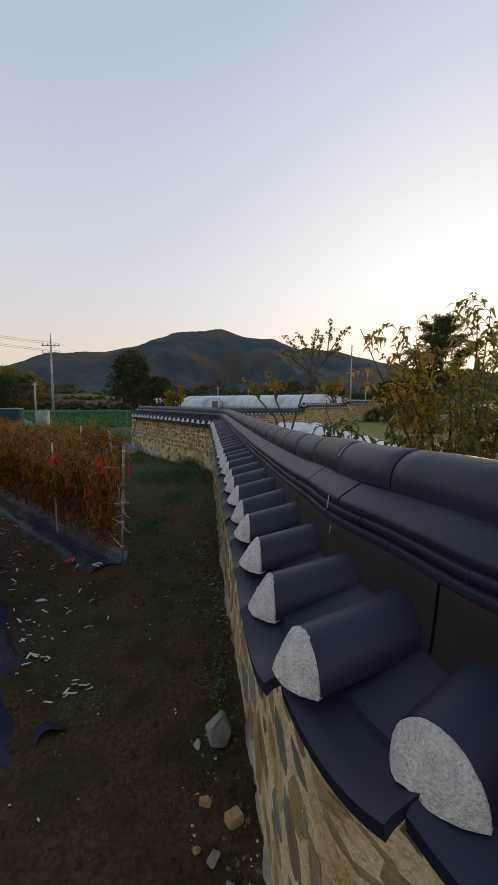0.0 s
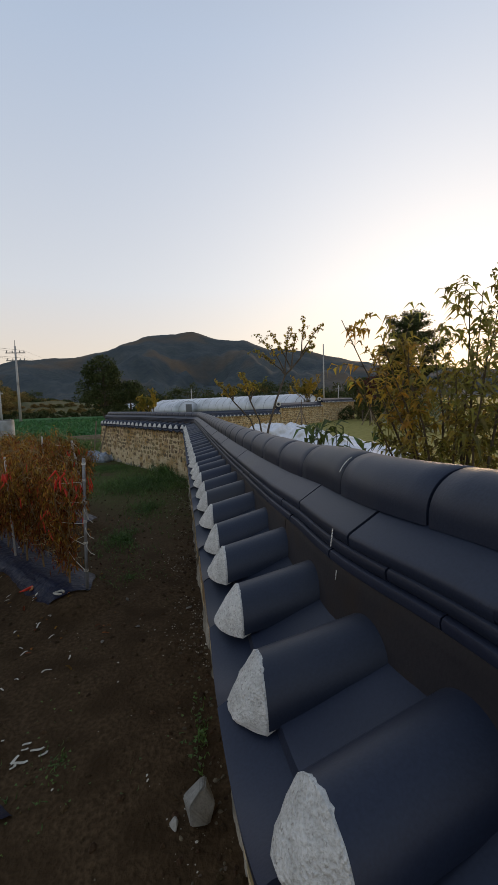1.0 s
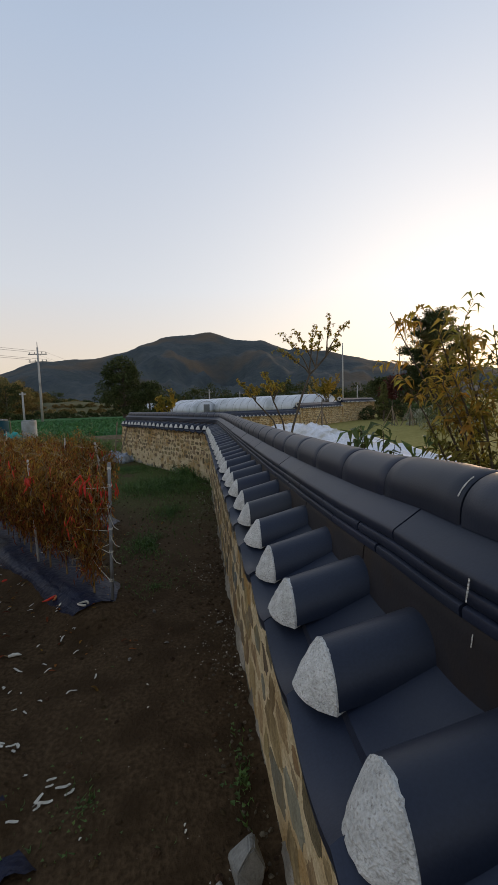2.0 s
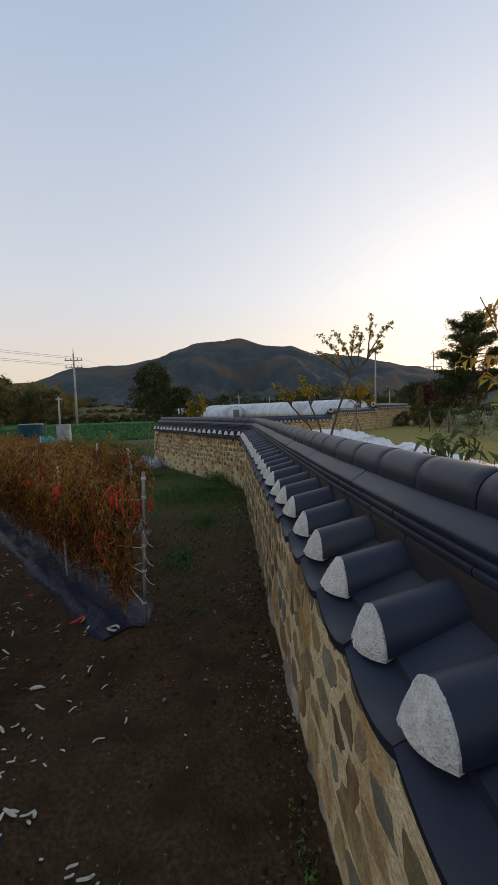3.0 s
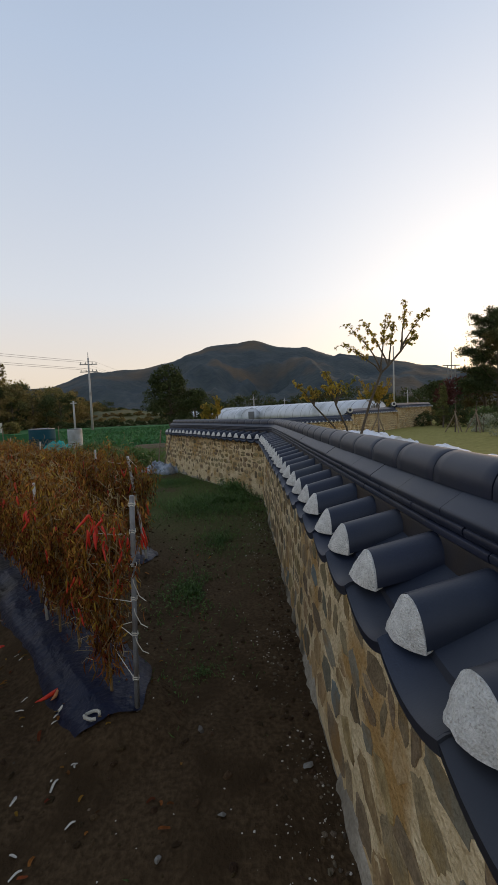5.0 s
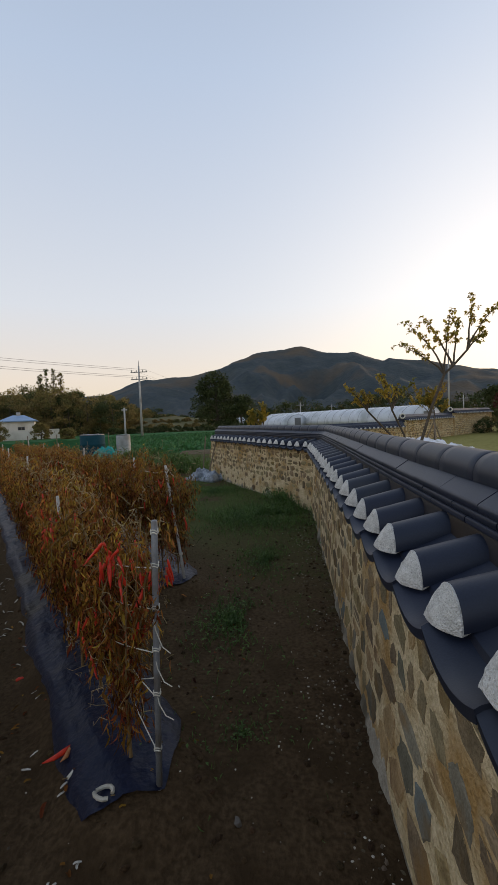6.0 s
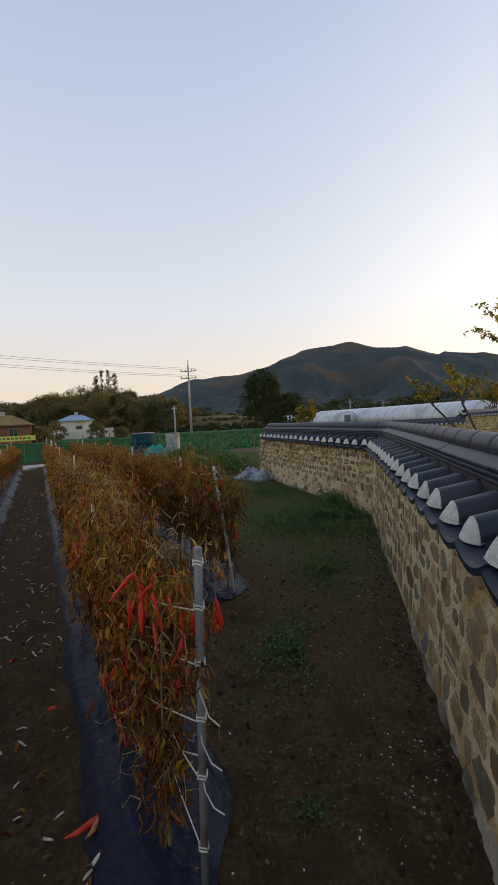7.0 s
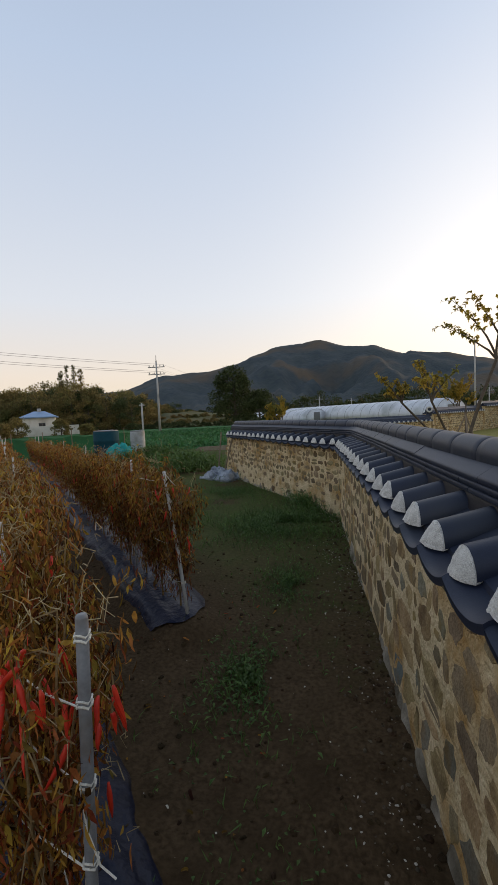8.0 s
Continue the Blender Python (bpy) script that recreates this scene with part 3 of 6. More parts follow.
def wob(a=0.003, deg=0.8):
    r = rng_w.uniform
    return Matrix.Translation((0, 0, 1.15)) @ pose(r(-a, a), r(-a, a), r(-a, a), r(-deg, deg), r(-deg, deg), r(-deg, deg)) @ Matrix.Translation((0, 0, -1.15))


def stations(first, pitch, u, lo, hi, behind=1.0):
    """Marks along the wall, a pitch apart where they lie u metres to the side of the middle line."""
    out = [first]
    for sign in (1, -1):
        s = first
        while True:
            turn = (heading(s + sign * 0.15) - heading(s + sign * 0.05)) / 0.1 * sign
            s += sign * pitch * (behind if sign < 0 else 1) / max(0.35, 1 - u * turn)
            if not lo + 0.04 < s < hi - 0.04:
                break
            out.append(s)
    return sorted(out)


for side in (1, -1):
    marks = stations(0.0, PITCH, 0.333 * side, S_A, S_C, 0.976)
    for i, s in enumerate(marks):
        t = piece("convex_tile", convex_me, wall, seat(s, side) @ wob())
        piece("plaster_cap", cap_mes[(i * 5 + side) % 9], t, Matrix.Translation((rng_w.uniform(0, 0.004), 0, rng_w.uniform(-0.002, 0.001))))
        if i + 1 < len(marks):
            mid_s = (s + marks[i + 1]) / 2
            lip = [along(q)[0] + Vector((-math.cos(heading(q)), -math.sin(heading(q)), 0)) * side * 0.36 for q in (s, marks[i + 1])]
            stretch = max(1.0, (lip[0] - lip[1]).length / PITCH) * 1.01
            piece("concave_tile", trough_me, wall, seat(mid_s, side, 0.002 * (i % 2)) @ wob(0.002, 0.6) @ Matrix.Diagonal((1, stretch, 1, 1)))
    course("skirt_tile", SKIRT_SECTION, -0.015, PITCH, 0.003, side, M_BAND, 31 + side)
    course("flat_tile", TOP_SECTION, 0.068, FL, 0.003, side, M_TILE, 33 + side)
    course("flat_tile", MID_SECTION, -0.05, FL, 0.004, side, M_TILE, 35 + side)
    course("flat_tile", LOW_SECTION, -0.16, FL, 0.004, side, M_TILE, 37 + side)
rng_r = random.Random(3)
s = 0.24 - math.floor((0.24 - S_A) / FL) * FL
while s < S_C - FL:
    bm = ridge_bm(s + 0.0015, s + FL - rng_r.uniform(0.0015, 0.005))
    origin = along(s + FL / 2)[0] + Vector((0, 0, RIDGE_Z))
    bmesh.ops.translate(bm, vec=-origin, verts=bm.verts)
    piece("ridge_tile", mesh_of(bm, "ridge_tile", M_TILE, 2), wall, Matrix.Translation(origin + Vector((0, 0, rng_r.uniform(-0.0012, 0.0012)))))
    s += FL
# Dark liner added under the ridge tiles so their open joints show as dark gaps.
liner_parts = []
secs_s = [S_A + (S_C - S_A) * i / 60 for i in range(60)]
for a, b in zip(secs_s, secs_s[1:]):
    liner = ridge_bm(a, b, 0.012, 8)
    bmesh.ops.delete(liner, geom=[f for f in liner.faces if len(f.verts) > 4], context="FACES_ONLY")
    liner_parts.append(liner)
part("ridge_bedding", join(liner_parts), M_BAND, wall, "dark liner added under the ridge tiles to darken their joints")


def stone_field(s0, s1, z0, z1, big, rng):
    """Cells of a rough wall, larger and tighter toward the foot: (s, z, half width, half height)."""
    cells, z = [], z0
    while z < z1 - 0.04:
        f = (z - z0) / (z1 - z0)
        q = big if f < 0.42 else 1.0
        h = min(rng.uniform(0.095, 0.15) * q, z1 - z)
        s = s0 + rng.uniform(-0.1, 0.1)
        while s < s1:
            w = (rng.uniform(0.07, 0.15) if rng.random() < 0.55 else rng.uniform(0.14, 0.25)) * q
            if rng.random() < 0.12 and f > 0.1:
                t = rng.uniform(0.4, 0.6)
                cells.append((s + w / 2, z + h * t / 2, w / 2 * rng.uniform(0.8, 1), h * t / 2))
                cells.append((s + w / 2 + rng.uniform(-0.02, 0.02), z + h * (1 + t) / 2, w / 2 * rng.uniform(0.7, 1), h * (1 - t) / 2))
            else:
                cells.append((s + w / 2, z + h / 2 + rng.uniform(-0.03, 0.03), w / 2, h / 2 * rng.uniform(0.75, 1.15)))
            s += w
        z += h
    return cells


def stone_lists(c, u0, rng, gap, place, edge=4):
    """One stone: an angular slab with a ragged rim, nearly flush with the mortar smeared over its edge."""
    cs, cz, hw, hh = c
    k = rng.randint(5, 8)
    a0 = rng.uniform(0, 6.28)
    corners = []
    for i in range(k):
        a = a0 + 2 * math.pi * (i + rng.uniform(-0.38, 0.38)) / k
        q = (abs(math.cos(a)) ** 3.2 + abs(math.sin(a)) ** 3.2) ** -0.3125 * rng.uniform(0.80, 1.10)
        corners.append((max(hw - gap, 0.02) * q * math.cos(a), max(hh - gap, 0.018) * q * math.sin(a)))
    tilt = rng.uniform(-0.45, 0.45)
    phase = rng.uniform(0, 50)
    rim, top = [], []
    for i in range(k):
        (x0, y0), (x1, y1) = corners[i], corners[(i + 1) % k]
        for j in range(edge):
            t = j / edge
            x, y = x0 + (x1 - x0) * t, y0 + (y1 - y0) * t
            w = 1 + 0.16 * noise.noise((x * 28, y * 28, phase)) + (rng.uniform(-0.07, 0.05) if j else 0.0)
            x, y = x * w, y * w
            x += y * tilt
            rim.append((cs + x, cz + y))
            top.append((cs + x * 0.88, cz + y * 0.88))
    n = len(rim)
    h = rng.uniform(0.0005, 0.005)
    v = [place(s, u0 - 0.02, z) for s, z in rim] + [place(s, u0 + h * 0.4, z) for s, z in rim] + [place(s, u0 + h + rng.uniform(-0.0015, 0.0015), z) for s, z in top]
    f = []
    for r in range(2):
        for i in range(n):
            j = (i + 1) % n
            f.append((r * n + i, r * n + j, (r + 1) * n + j, (r + 1) * n + i))
    f.append(tuple(2 * n + i for i in range(n)))
    return v, f


def wall_place(s, u, z):
    p, a = along(s)
    batter = face(s, z)
    return p + Vector((-math.cos(a), -math.sin(a), 0)) * (batter + u) + Vector((0, 0, z))


rng_s = random.Random(5)
rest_v, rest_f = [], []
kept = 0
cells = stone_field(-0.7, S_B, 0.04, 1.01, 1.45, rng_s) + stone_field(S_B, S_C - 0.05, 0.36, 1.005, 0.92, rng_s) + stone_field(S_B, S_C - 0.05, 0.02, 0.36, 1.1, rng_s)[::3]
for c in cells:
    gap = rng_s.uniform(0.004, 0.013) if c[1] > 0.45 else rng_s.uniform(0.0, 0.009)
    near_stone = c[0] < 5.2 and kept < 300
    v, f = stone_lists(c, 0.0, rng_s, gap, wall_place, 4 if near_stone else 2)
    if near_stone:
        kept += 1
        o = sum(v, Vector()) / len(v)
        bm = from_lists([p - o for p in v], f)
        bmesh.ops.recalc_face_normals(bm, faces=bm.faces)
        pick = rng_s.random()
        low = c[1] < 0.5
        stone_mat = M_STONE_BLUE if pick < 0.05 else M_STONE_OLIVE if pick < 0.22 else M_STONE_OCHRE if pick < (0.80 if low else 0.38) else M_STONE
        part("stone", bm, stone_mat, wall, "", False, Matrix.Translation(o))
    else:
        b0 = len(rest_v)
        rest_v += v
        rest_f += [tuple(b0 + i for i in q) for q in f]
bm = from_lists(rest_v, rest_f)
bmesh.ops.recalc_face_normals(bm, faces=bm.faces)
tagged(part("stonework", bm, M_STONE_FAR, wall, "further stones of the wall", True), kind="stuff")


def footing():
    """A lumpy strip of grey cement smeared along the wall's foot."""
    v, f, k = [], [], 0
    s = -0.6
    while s < S_C:
        h = max(0.0, 0.02 + 0.17 * noise.noise((s * 2.1, 0, 5.0)) + 0.09 * noise.noise((s * 7, 0, 2.0)) + 0.05 * noise.noise((s * 21, 0, 3.0)))
        w = 0.012 + 0.025 * max(0.0, 0.4 + noise.noise((s * 3.3, 4.0, 1.0)))
        w = min(w, 0.2 * h) if h > 0.004 else -0.03
        for u, z in ((w + 0.012, -0.03), (w, h * 0.35), (w * 0.55, h * 0.75), (0.004, h), (-0.02, h + 0.01)):
            v.append(wall_place(s, u + 0.005 * noise.noise((s * 14, z * 30, 8.0)), z))
        k += 1
        s += 0.025
    f = [(i * 5 + j, (i + 1) * 5 + j, (i + 1) * 5 + j + 1, i * 5 + j + 1) for i in range(k - 1) for j in range(4)]
    bm = from_lists(v, f)
    bmesh.ops.recalc_face_normals(bm, faces=bm.faces)
    part("footing", bm, M_FOOT, wall, "lumpy grey cement along the wall's foot", True)


footing()

# ---- hills and mountain ----
def lerp_profile(pts, a):
    if a <= pts[0][0]:
        return pts[0][1]
    for (a0, e0), (a1, e1) in zip(pts, pts[1:]):
        if a <= a1:
            t = (a - a0) / (a1 - a0)
            t = t * t * (3 - 2 * t) * 0.5 + t * 0.5
            return e0 + (e1 - e0) * t
    return pts[-1][1]


def hill(name, label, crest, dist, depth, az0, az1, step, material, rough, base=0.0, lump=1.0):
    """A hill whose crest, seen from the garden, rises by these degrees at these bearings; slopes with spurs and gullies."""
    verts, faces, rows = [], [], 26
    azs = [az0 + step * i for i in range(int((az1 - az0) / step) + 1)]
    for a in azs:
        ch = dist * math.tan(radians(lerp_profile(crest, a) + (0.12 if dist > 1000 else 0.0)))
        for k in range(rows + 8):
            f = k / rows
            d = dist - depth * (1 - f) if f <= 1 else dist + depth * 0.5 * (f - 1) * rows / 8
            z = ch * (f ** 1.25) if f <= 1 else ch * (1 - 0.6 * (f - 1) * rows / 8)
            x, y = d * math.sin(radians(a)), d * math.cos(radians(a))
            w = 4 * max(0.0, min(f, 1) * (1 - min(f, 1))) * ch
            z += w * 0.45 * (1 - 0.6 * min(f, 1)) * (noise.fractal((a * 0.11 + f * 0.5, f * 2.2, 2.0 + dist), 1.0, 2.0, 5)) * lump
            z += rough * noise.fractal((x * 0.05 * 300 / dist, y * 0.05 * 300 / dist, 7.0), 0.7, 2.1, 4) * min(1, 0.2 + f)
            verts.append((x, y, base + max(z, -2.0)))
    c = rows + 8
    for i in range(len(azs) - 1):
        for k in range(c - 1):
            p = i * c + k
            faces.append((p, p + c, p + c + 1, p + 1))
    ob = part(name, from_lists(verts, faces), material, None, label, True)
    return tagged(ob, "", "mountain" if dist > 1000 else "hill", "", "structure")


hill("mountain", "long forested mountain ridge in evening shade", [(-57.2, 1.51), (-42.8, 2.28), (-31.3, 2.86), (-24.5, 3.86), (-18.8, 5.64), (-13.5, 6.07), (-10.1, 6.60), (-6.3, 8.04), (-3.8, 8.86), (-0.5, 9.10), (1.8, 9.43), (5.3, 8.28), (8.5, 8.14), (12.4, 6.84), (13.1, 7.13), (17.1, 6.41), (19.3, 5.83), (23.5, 4.97), (29.2, 3.82), (43.6, 2.76), (67.6, 1.80)], 2100, 1250, -70, 75, 0.3, M_HAZED_FOREST, 7.0, -0.9, 1.0)
hill("hill", "wooded low hill behind the houses", [(-71.6, 3.24), (-40.9, 3.62), (-37.4, 4.20), (-34.9, 4.49), (-30.3, 4.68), (-25.5, 3.24), (-23.8, 2.95), (-19.7, 2.09), (-16.9, 1.03), (-13.0, 0.36), (-7.3, 0.55), (0.4, 0.36), (29.2, 0.36)], 260, 120, -78, 32, 0.6, M_SLOPE, 2.0, -0.9)
hill("slope", "dry grass bank behind the crop field", [(-22.6, 0.15), (-18.8, 1.75), (-14.9, 1.85), (-11.1, 1.45), (-7.3, 0.84), (-4.4, 0.36), (-1.5, 0.15)], 130, 40, -24, -2, 0.4, M_SLOPE, 0.4, -0.8, 0.2)


# ---- trees ----
def grow(rng, start, direction, length, radius, depth, tips, v, f, spread=0.6, up=0.15, kids=3):
    pts, rad = [start], [radius]
    d = direction.normalized()
    segs = 4
    for i in range(segs):
        d = (d + rand_dir(rng) * 0.16 + Vector((0, 0, up * 0.3))).normalized()
        pts.append(pts[-1] + d * length / segs)
        rad.append(radius * (1 - 0.55 * (i + 1) / segs))
    add_tube(v, f, pts, rad, 6 if depth > 1 else 4)
    if depth <= 1:
        tips.append((pts, d))
    if depth > 0:
        for k in range(kids):
            at = pts[rng.randint(2, segs)] if k else pts[-1]
            nd = (d + rand_dir(rng) * spread + Vector((0, 0, up))).normalized()
            grow(rng, at, nd, length * rng.uniform(0.6, 0.8), radius * 0.5, depth - 1, tips, v, f, spread, up, kids)


def leaf_tree(name, label, at, height, seed, leaf_mat, leaf_len, leaf_w, per_tip, depth=3, spread=0.7, up=0.2, trunk=0.35, r0=0.04, stems=1, category="tree", droop=0.3, kids=3, lean=Vector((0, 0, 0))):
    rng = random.Random(seed)
    t = thing(name, label, category, Matrix.Translation(at))
    tips, v, f = [], [], []
    for k in range(stems):
        d0 = (Vector((0, 0, 1)) + rand_dir(rng) * (0.15 if stems == 1 else 0.45) + lean).normalized()
        if d0.z < 0.3:
            d0.z = 0.5
        grow(rng, Vector((rng.uniform(-1, 1) * 0.05 * (stems > 1), rng.uniform(-1, 1) * 0.05 * (stems > 1), -0.05)), d0, height * trunk, r0, depth, tips, v, f, spread, up, kids)
    bm = from_lists(v, f)
    part("trunk", bm, M_BARK, t, "", True)
    lv, lf = [], []
    for pts, d in tips:
        for i in range(per_tip):
            k = rng.random() * (len(pts) - 1)
            a, b = pts[int(k)], pts[min(int(k) + 1, len(pts) - 1)]
            p = a.lerp(b, k - int(k))
            ld = (rand_dir(rng) + d * 0.5 - Vector((0, 0, droop))).normalized()
            add_leaf(lv, lf, p, ld, rand_dir(rng) * 0.4 + Vector((0, 0, 1)), leaf_len * rng.uniform(0.6, 1.15), leaf_w * rng.uniform(0.7, 1.1), rng.uniform(0.1, 0.7))
    if lv:
        part("crown", from_lists(lv, lf), leaf_mat, t)
    return t


def clump_tree(name, label, at, height, width, seed, leaf_mat, clumps=60, leaves=26, leaf=0.3, base=0.22, trunk_r=0.2, shape="round", category="tree"):
    """A larger, farther tree: trunk and limbs, and many loose clumps of small leaves with gaps between."""
    rng = random.Random(seed)
    t = thing(name, label, category, Matrix.Translation(at))
    v, f, lv, lf = [], [], [], []
    add_tube(v, f, [(0, 0, -0.3), (0.02 * height, 0, height * 0.3), (0, 0.02 * height, height * 0.62), (0, 0, height * 0.9)], [trunk_r, trunk_r * 0.75, trunk_r * 0.4, trunk_r * 0.08], 8)
    for i in range(clumps):
        h = base + (1 - base) * rng.random() ** 0.85
        q = (h - base) / (1 - base)
        if shape == "round":
            w = width / 2 * math.sqrt(max(0.04, 1 - (2 * q - 0.75) ** 2 / 1.7)) * rng.uniform(0.4, 1.0)
        elif shape == "cone":
            w = width / 2 * (1.02 - q) * rng.uniform(0.35, 1.1)
        else:
            w = width / 2 * (0.5 + 0.5 * math.sin(q * math.pi)) * rng.uniform(0.2, 1.0)
        a = rng.uniform(0, 2 * math.pi)
        c = Vector((w * math.cos(a), w * math.sin(a), h * height))
        if i % 3 == 0:
            s = Vector((0, 0, max(base * 0.8, h - 0.18) * height))
            add_tube(v, f, [s, s.lerp(c, 0.5) + Vector((0, 0, 0.03 * height)), c], [trunk_r * 0.22, trunk_r * 0.13, trunk_r * 0.05], 4)
        cr = width * rng.uniform(0.08, 0.17)
        for k in range(leaves):
            p = c + rand_dir(rng) * cr * rng.random() ** 0.4 * 1.0
            p.z = c.z + (p.z - c.z) * 0.65
            add_blade(lv, lf, p, rand_dir(rng), rand_dir(rng), leaf * rng.uniform(0.6, 1.4), leaf * rng.uniform(0.4, 0.8))
    part("trunk", from_lists(v, f), M_BARK, t, "", True)
    part("crown", from_lists(lv, lf), leaf_mat, t)
    return t


def polar(az, d, z=0.0):
    """A place by its paced bearing and distance, set to true metres, on land that falls gently away."""
    a, r = radians(0.96 * az + 0.42), 1.043 * d
    return Vector((r * math.sin(a), r * math.cos(a), z + 0.05 - 0.0113 * d))


def paced(x, y, z=0.0):
    """A place paced out on the two axes, set to true metres in the same way."""
    return polar(math.degrees(math.atan2(x, y)), math.hypot(x, y), z)


def far_ground(p):
    return Vector((p.x, p.y, ground_z(p.x, p.y)))


# the dark tree beyond the wall's end, a lower one leaning on it, and small trees before the greenhouse
clump_tree("broadleaf_tree", "tall dark broadleaf tree beyond the field wall", far_ground(polar(-10.6, 60)), 8.6, 6.2, 3, M_DARKLEAF, 130, 60, 0.3, 0.12, 0.3)
clump_tree("broadleaf_tree", "lower dark round tree beside the tall one", far_ground(polar(-7.3, 58)), 4.9, 5.0, 4, M_DARKLEAF, 90, 60, 0.28, 0.05, 0.2)
leaf_tree("persimmon_tree", "small yellowing tree before the greenhouse", far_ground(polar(-4.6, 42)), 3.9, 21, M_YELLOW, 0.2, 0.14, 30, 3, 0.9, 0.15, 0.33, 0.07, 3)
leaf_tree("persimmon_tree", "round yellow-green tree by the greenhouse", far_ground(polar(17.4, 48)), 6.3, 22, M_YELLOW, 0.2, 0.15, 34, 3, 0.9, 0.1, 0.33, 0.08, 3)
def layered_pine(label, at, height, reach, seed):
    """A tall open pine: a bare lower trunk and limbs in uneven tiers that carry flat pads of needles with sky between."""
    rng = random.Random(seed)
    t = thing("pine_tree", label, "tree", Matrix.Translation(at))
    v, f, lv, lf = [], [], [], []
    spine = [Vector((0.012 * height * math.sin(q * 9), 0.01 * height * math.cos(q * 7), height * q)) for q in (-0.03, 0.2, 0.4, 0.6, 0.8, 0.97)]
    add_tube(v, f, spine, [0.024 * height * w for w in (1.0, 0.85, 0.7, 0.5, 0.3, 0.08)], 8)
    q = 0.26
    while q < 0.99:
        wide = reach * (1.0 - 0.12 * abs(q - 0.5) / 0.25 if q < 0.6 else max(0.12, 0.95 - 2.0 * (q - 0.6)))
        a0 = rng.uniform(0, 6.283)
        for k in range(rng.randint(3, 5)):
            a, ln = a0 + k * 1.45 + rng.uniform(-0.4, 0.4), wide * rng.uniform(0.45, 1.05)
            root = Vector((0, 0, height * q))
            tip = root + Vector((ln * math.cos(a), ln * math.sin(a), ln * rng.uniform(0.05, 0.5)))
            knee = root.lerp(tip, 0.5) + Vector((0, 0, -0.06 * ln))
            add_tube(v, f, [root, knee, tip], [0.007 * height, 0.005 * height, 0.002 * height], 5)
            for w in range(max(3, int(ln * 4.2))):
                c = knee.lerp(tip, rng.uniform(-0.3, 1.05)) + Vector((rng.gauss(0, 0.22), rng.gauss(0, 0.22), rng.uniform(0.0, 0.25)))
                size = rng.uniform(0.3, 0.62)
                for n in range(60):
                    p = c + Vector((rng.gauss(0, 0.5), rng.gauss(0, 0.5), rng.gauss(0, 0.26))) * size
                    add_blade(lv, lf, p, Vector((rng.uniform(-1, 1), rng.uniform(-1, 1), rng.uniform(0.0, 1.0))).normalized(), rand_dir(rng), rng.uniform(0.12, 0.28), rng.uniform(0.05, 0.10))
        q += rng.uniform(0.035, 0.06)
    part("trunk", from_lists(v, f), M_BARK, t, "", True)
    part("crown", from_lists(lv, lf), M_PINELEAF, t)
    return t


layered_pine("tall layered pine at the garden's far side", far_ground(polar(30.9, 42)), 9.5, 4.3, 51)
clump_tree("pine_tree", "broad dark conifer in the garden", far_ground(polar(29.5, 46)), 5.0, 5.0, 52, M_PINELEAF, 80, 50, 0.26, 0.08, 0.18)
clump_tree("maple_tree", "maroon-leaved maple in the garden", far_ground(polar(26.8, 50)), 4.3, 4.6, 53, M_REDLEAF, 60, 50, 0.26, 0.1, 0.15)
clump_tree("maple_tree", "dark green rounded tree behind the wall", far_ground(polar(24.6, 56)), 4.4, 4.4, 54, M_DARKLEAF, 60, 50, 0.28, 0.1, 0.15)
clump_tree("juniper", "narrow pointed juniper by the far wall", far_ground(polar(24.6, 33)), 2.9, 1.2, 55, M_HILLLEAF, 46, 40, 0.14, 0.03, 0.06, "cone")
for i, (az, d, w, h) in enumerate(((26.0, 34, 2.6, 1.5), (29.0, 33, 2.8, 1.3), (32.0, 31, 3.0, 1.6), (35, 30, 3.0, 1.4))):
    clump_tree("shrub", "rounded garden shrub at the lawn's edge", far_ground(polar(az, d)), h, w, 60 + i, M_GREENLEAF if i % 2 else M_PINELEAF, 40, 36, 0.14, 0.02, 0.04, "round", "shrub")



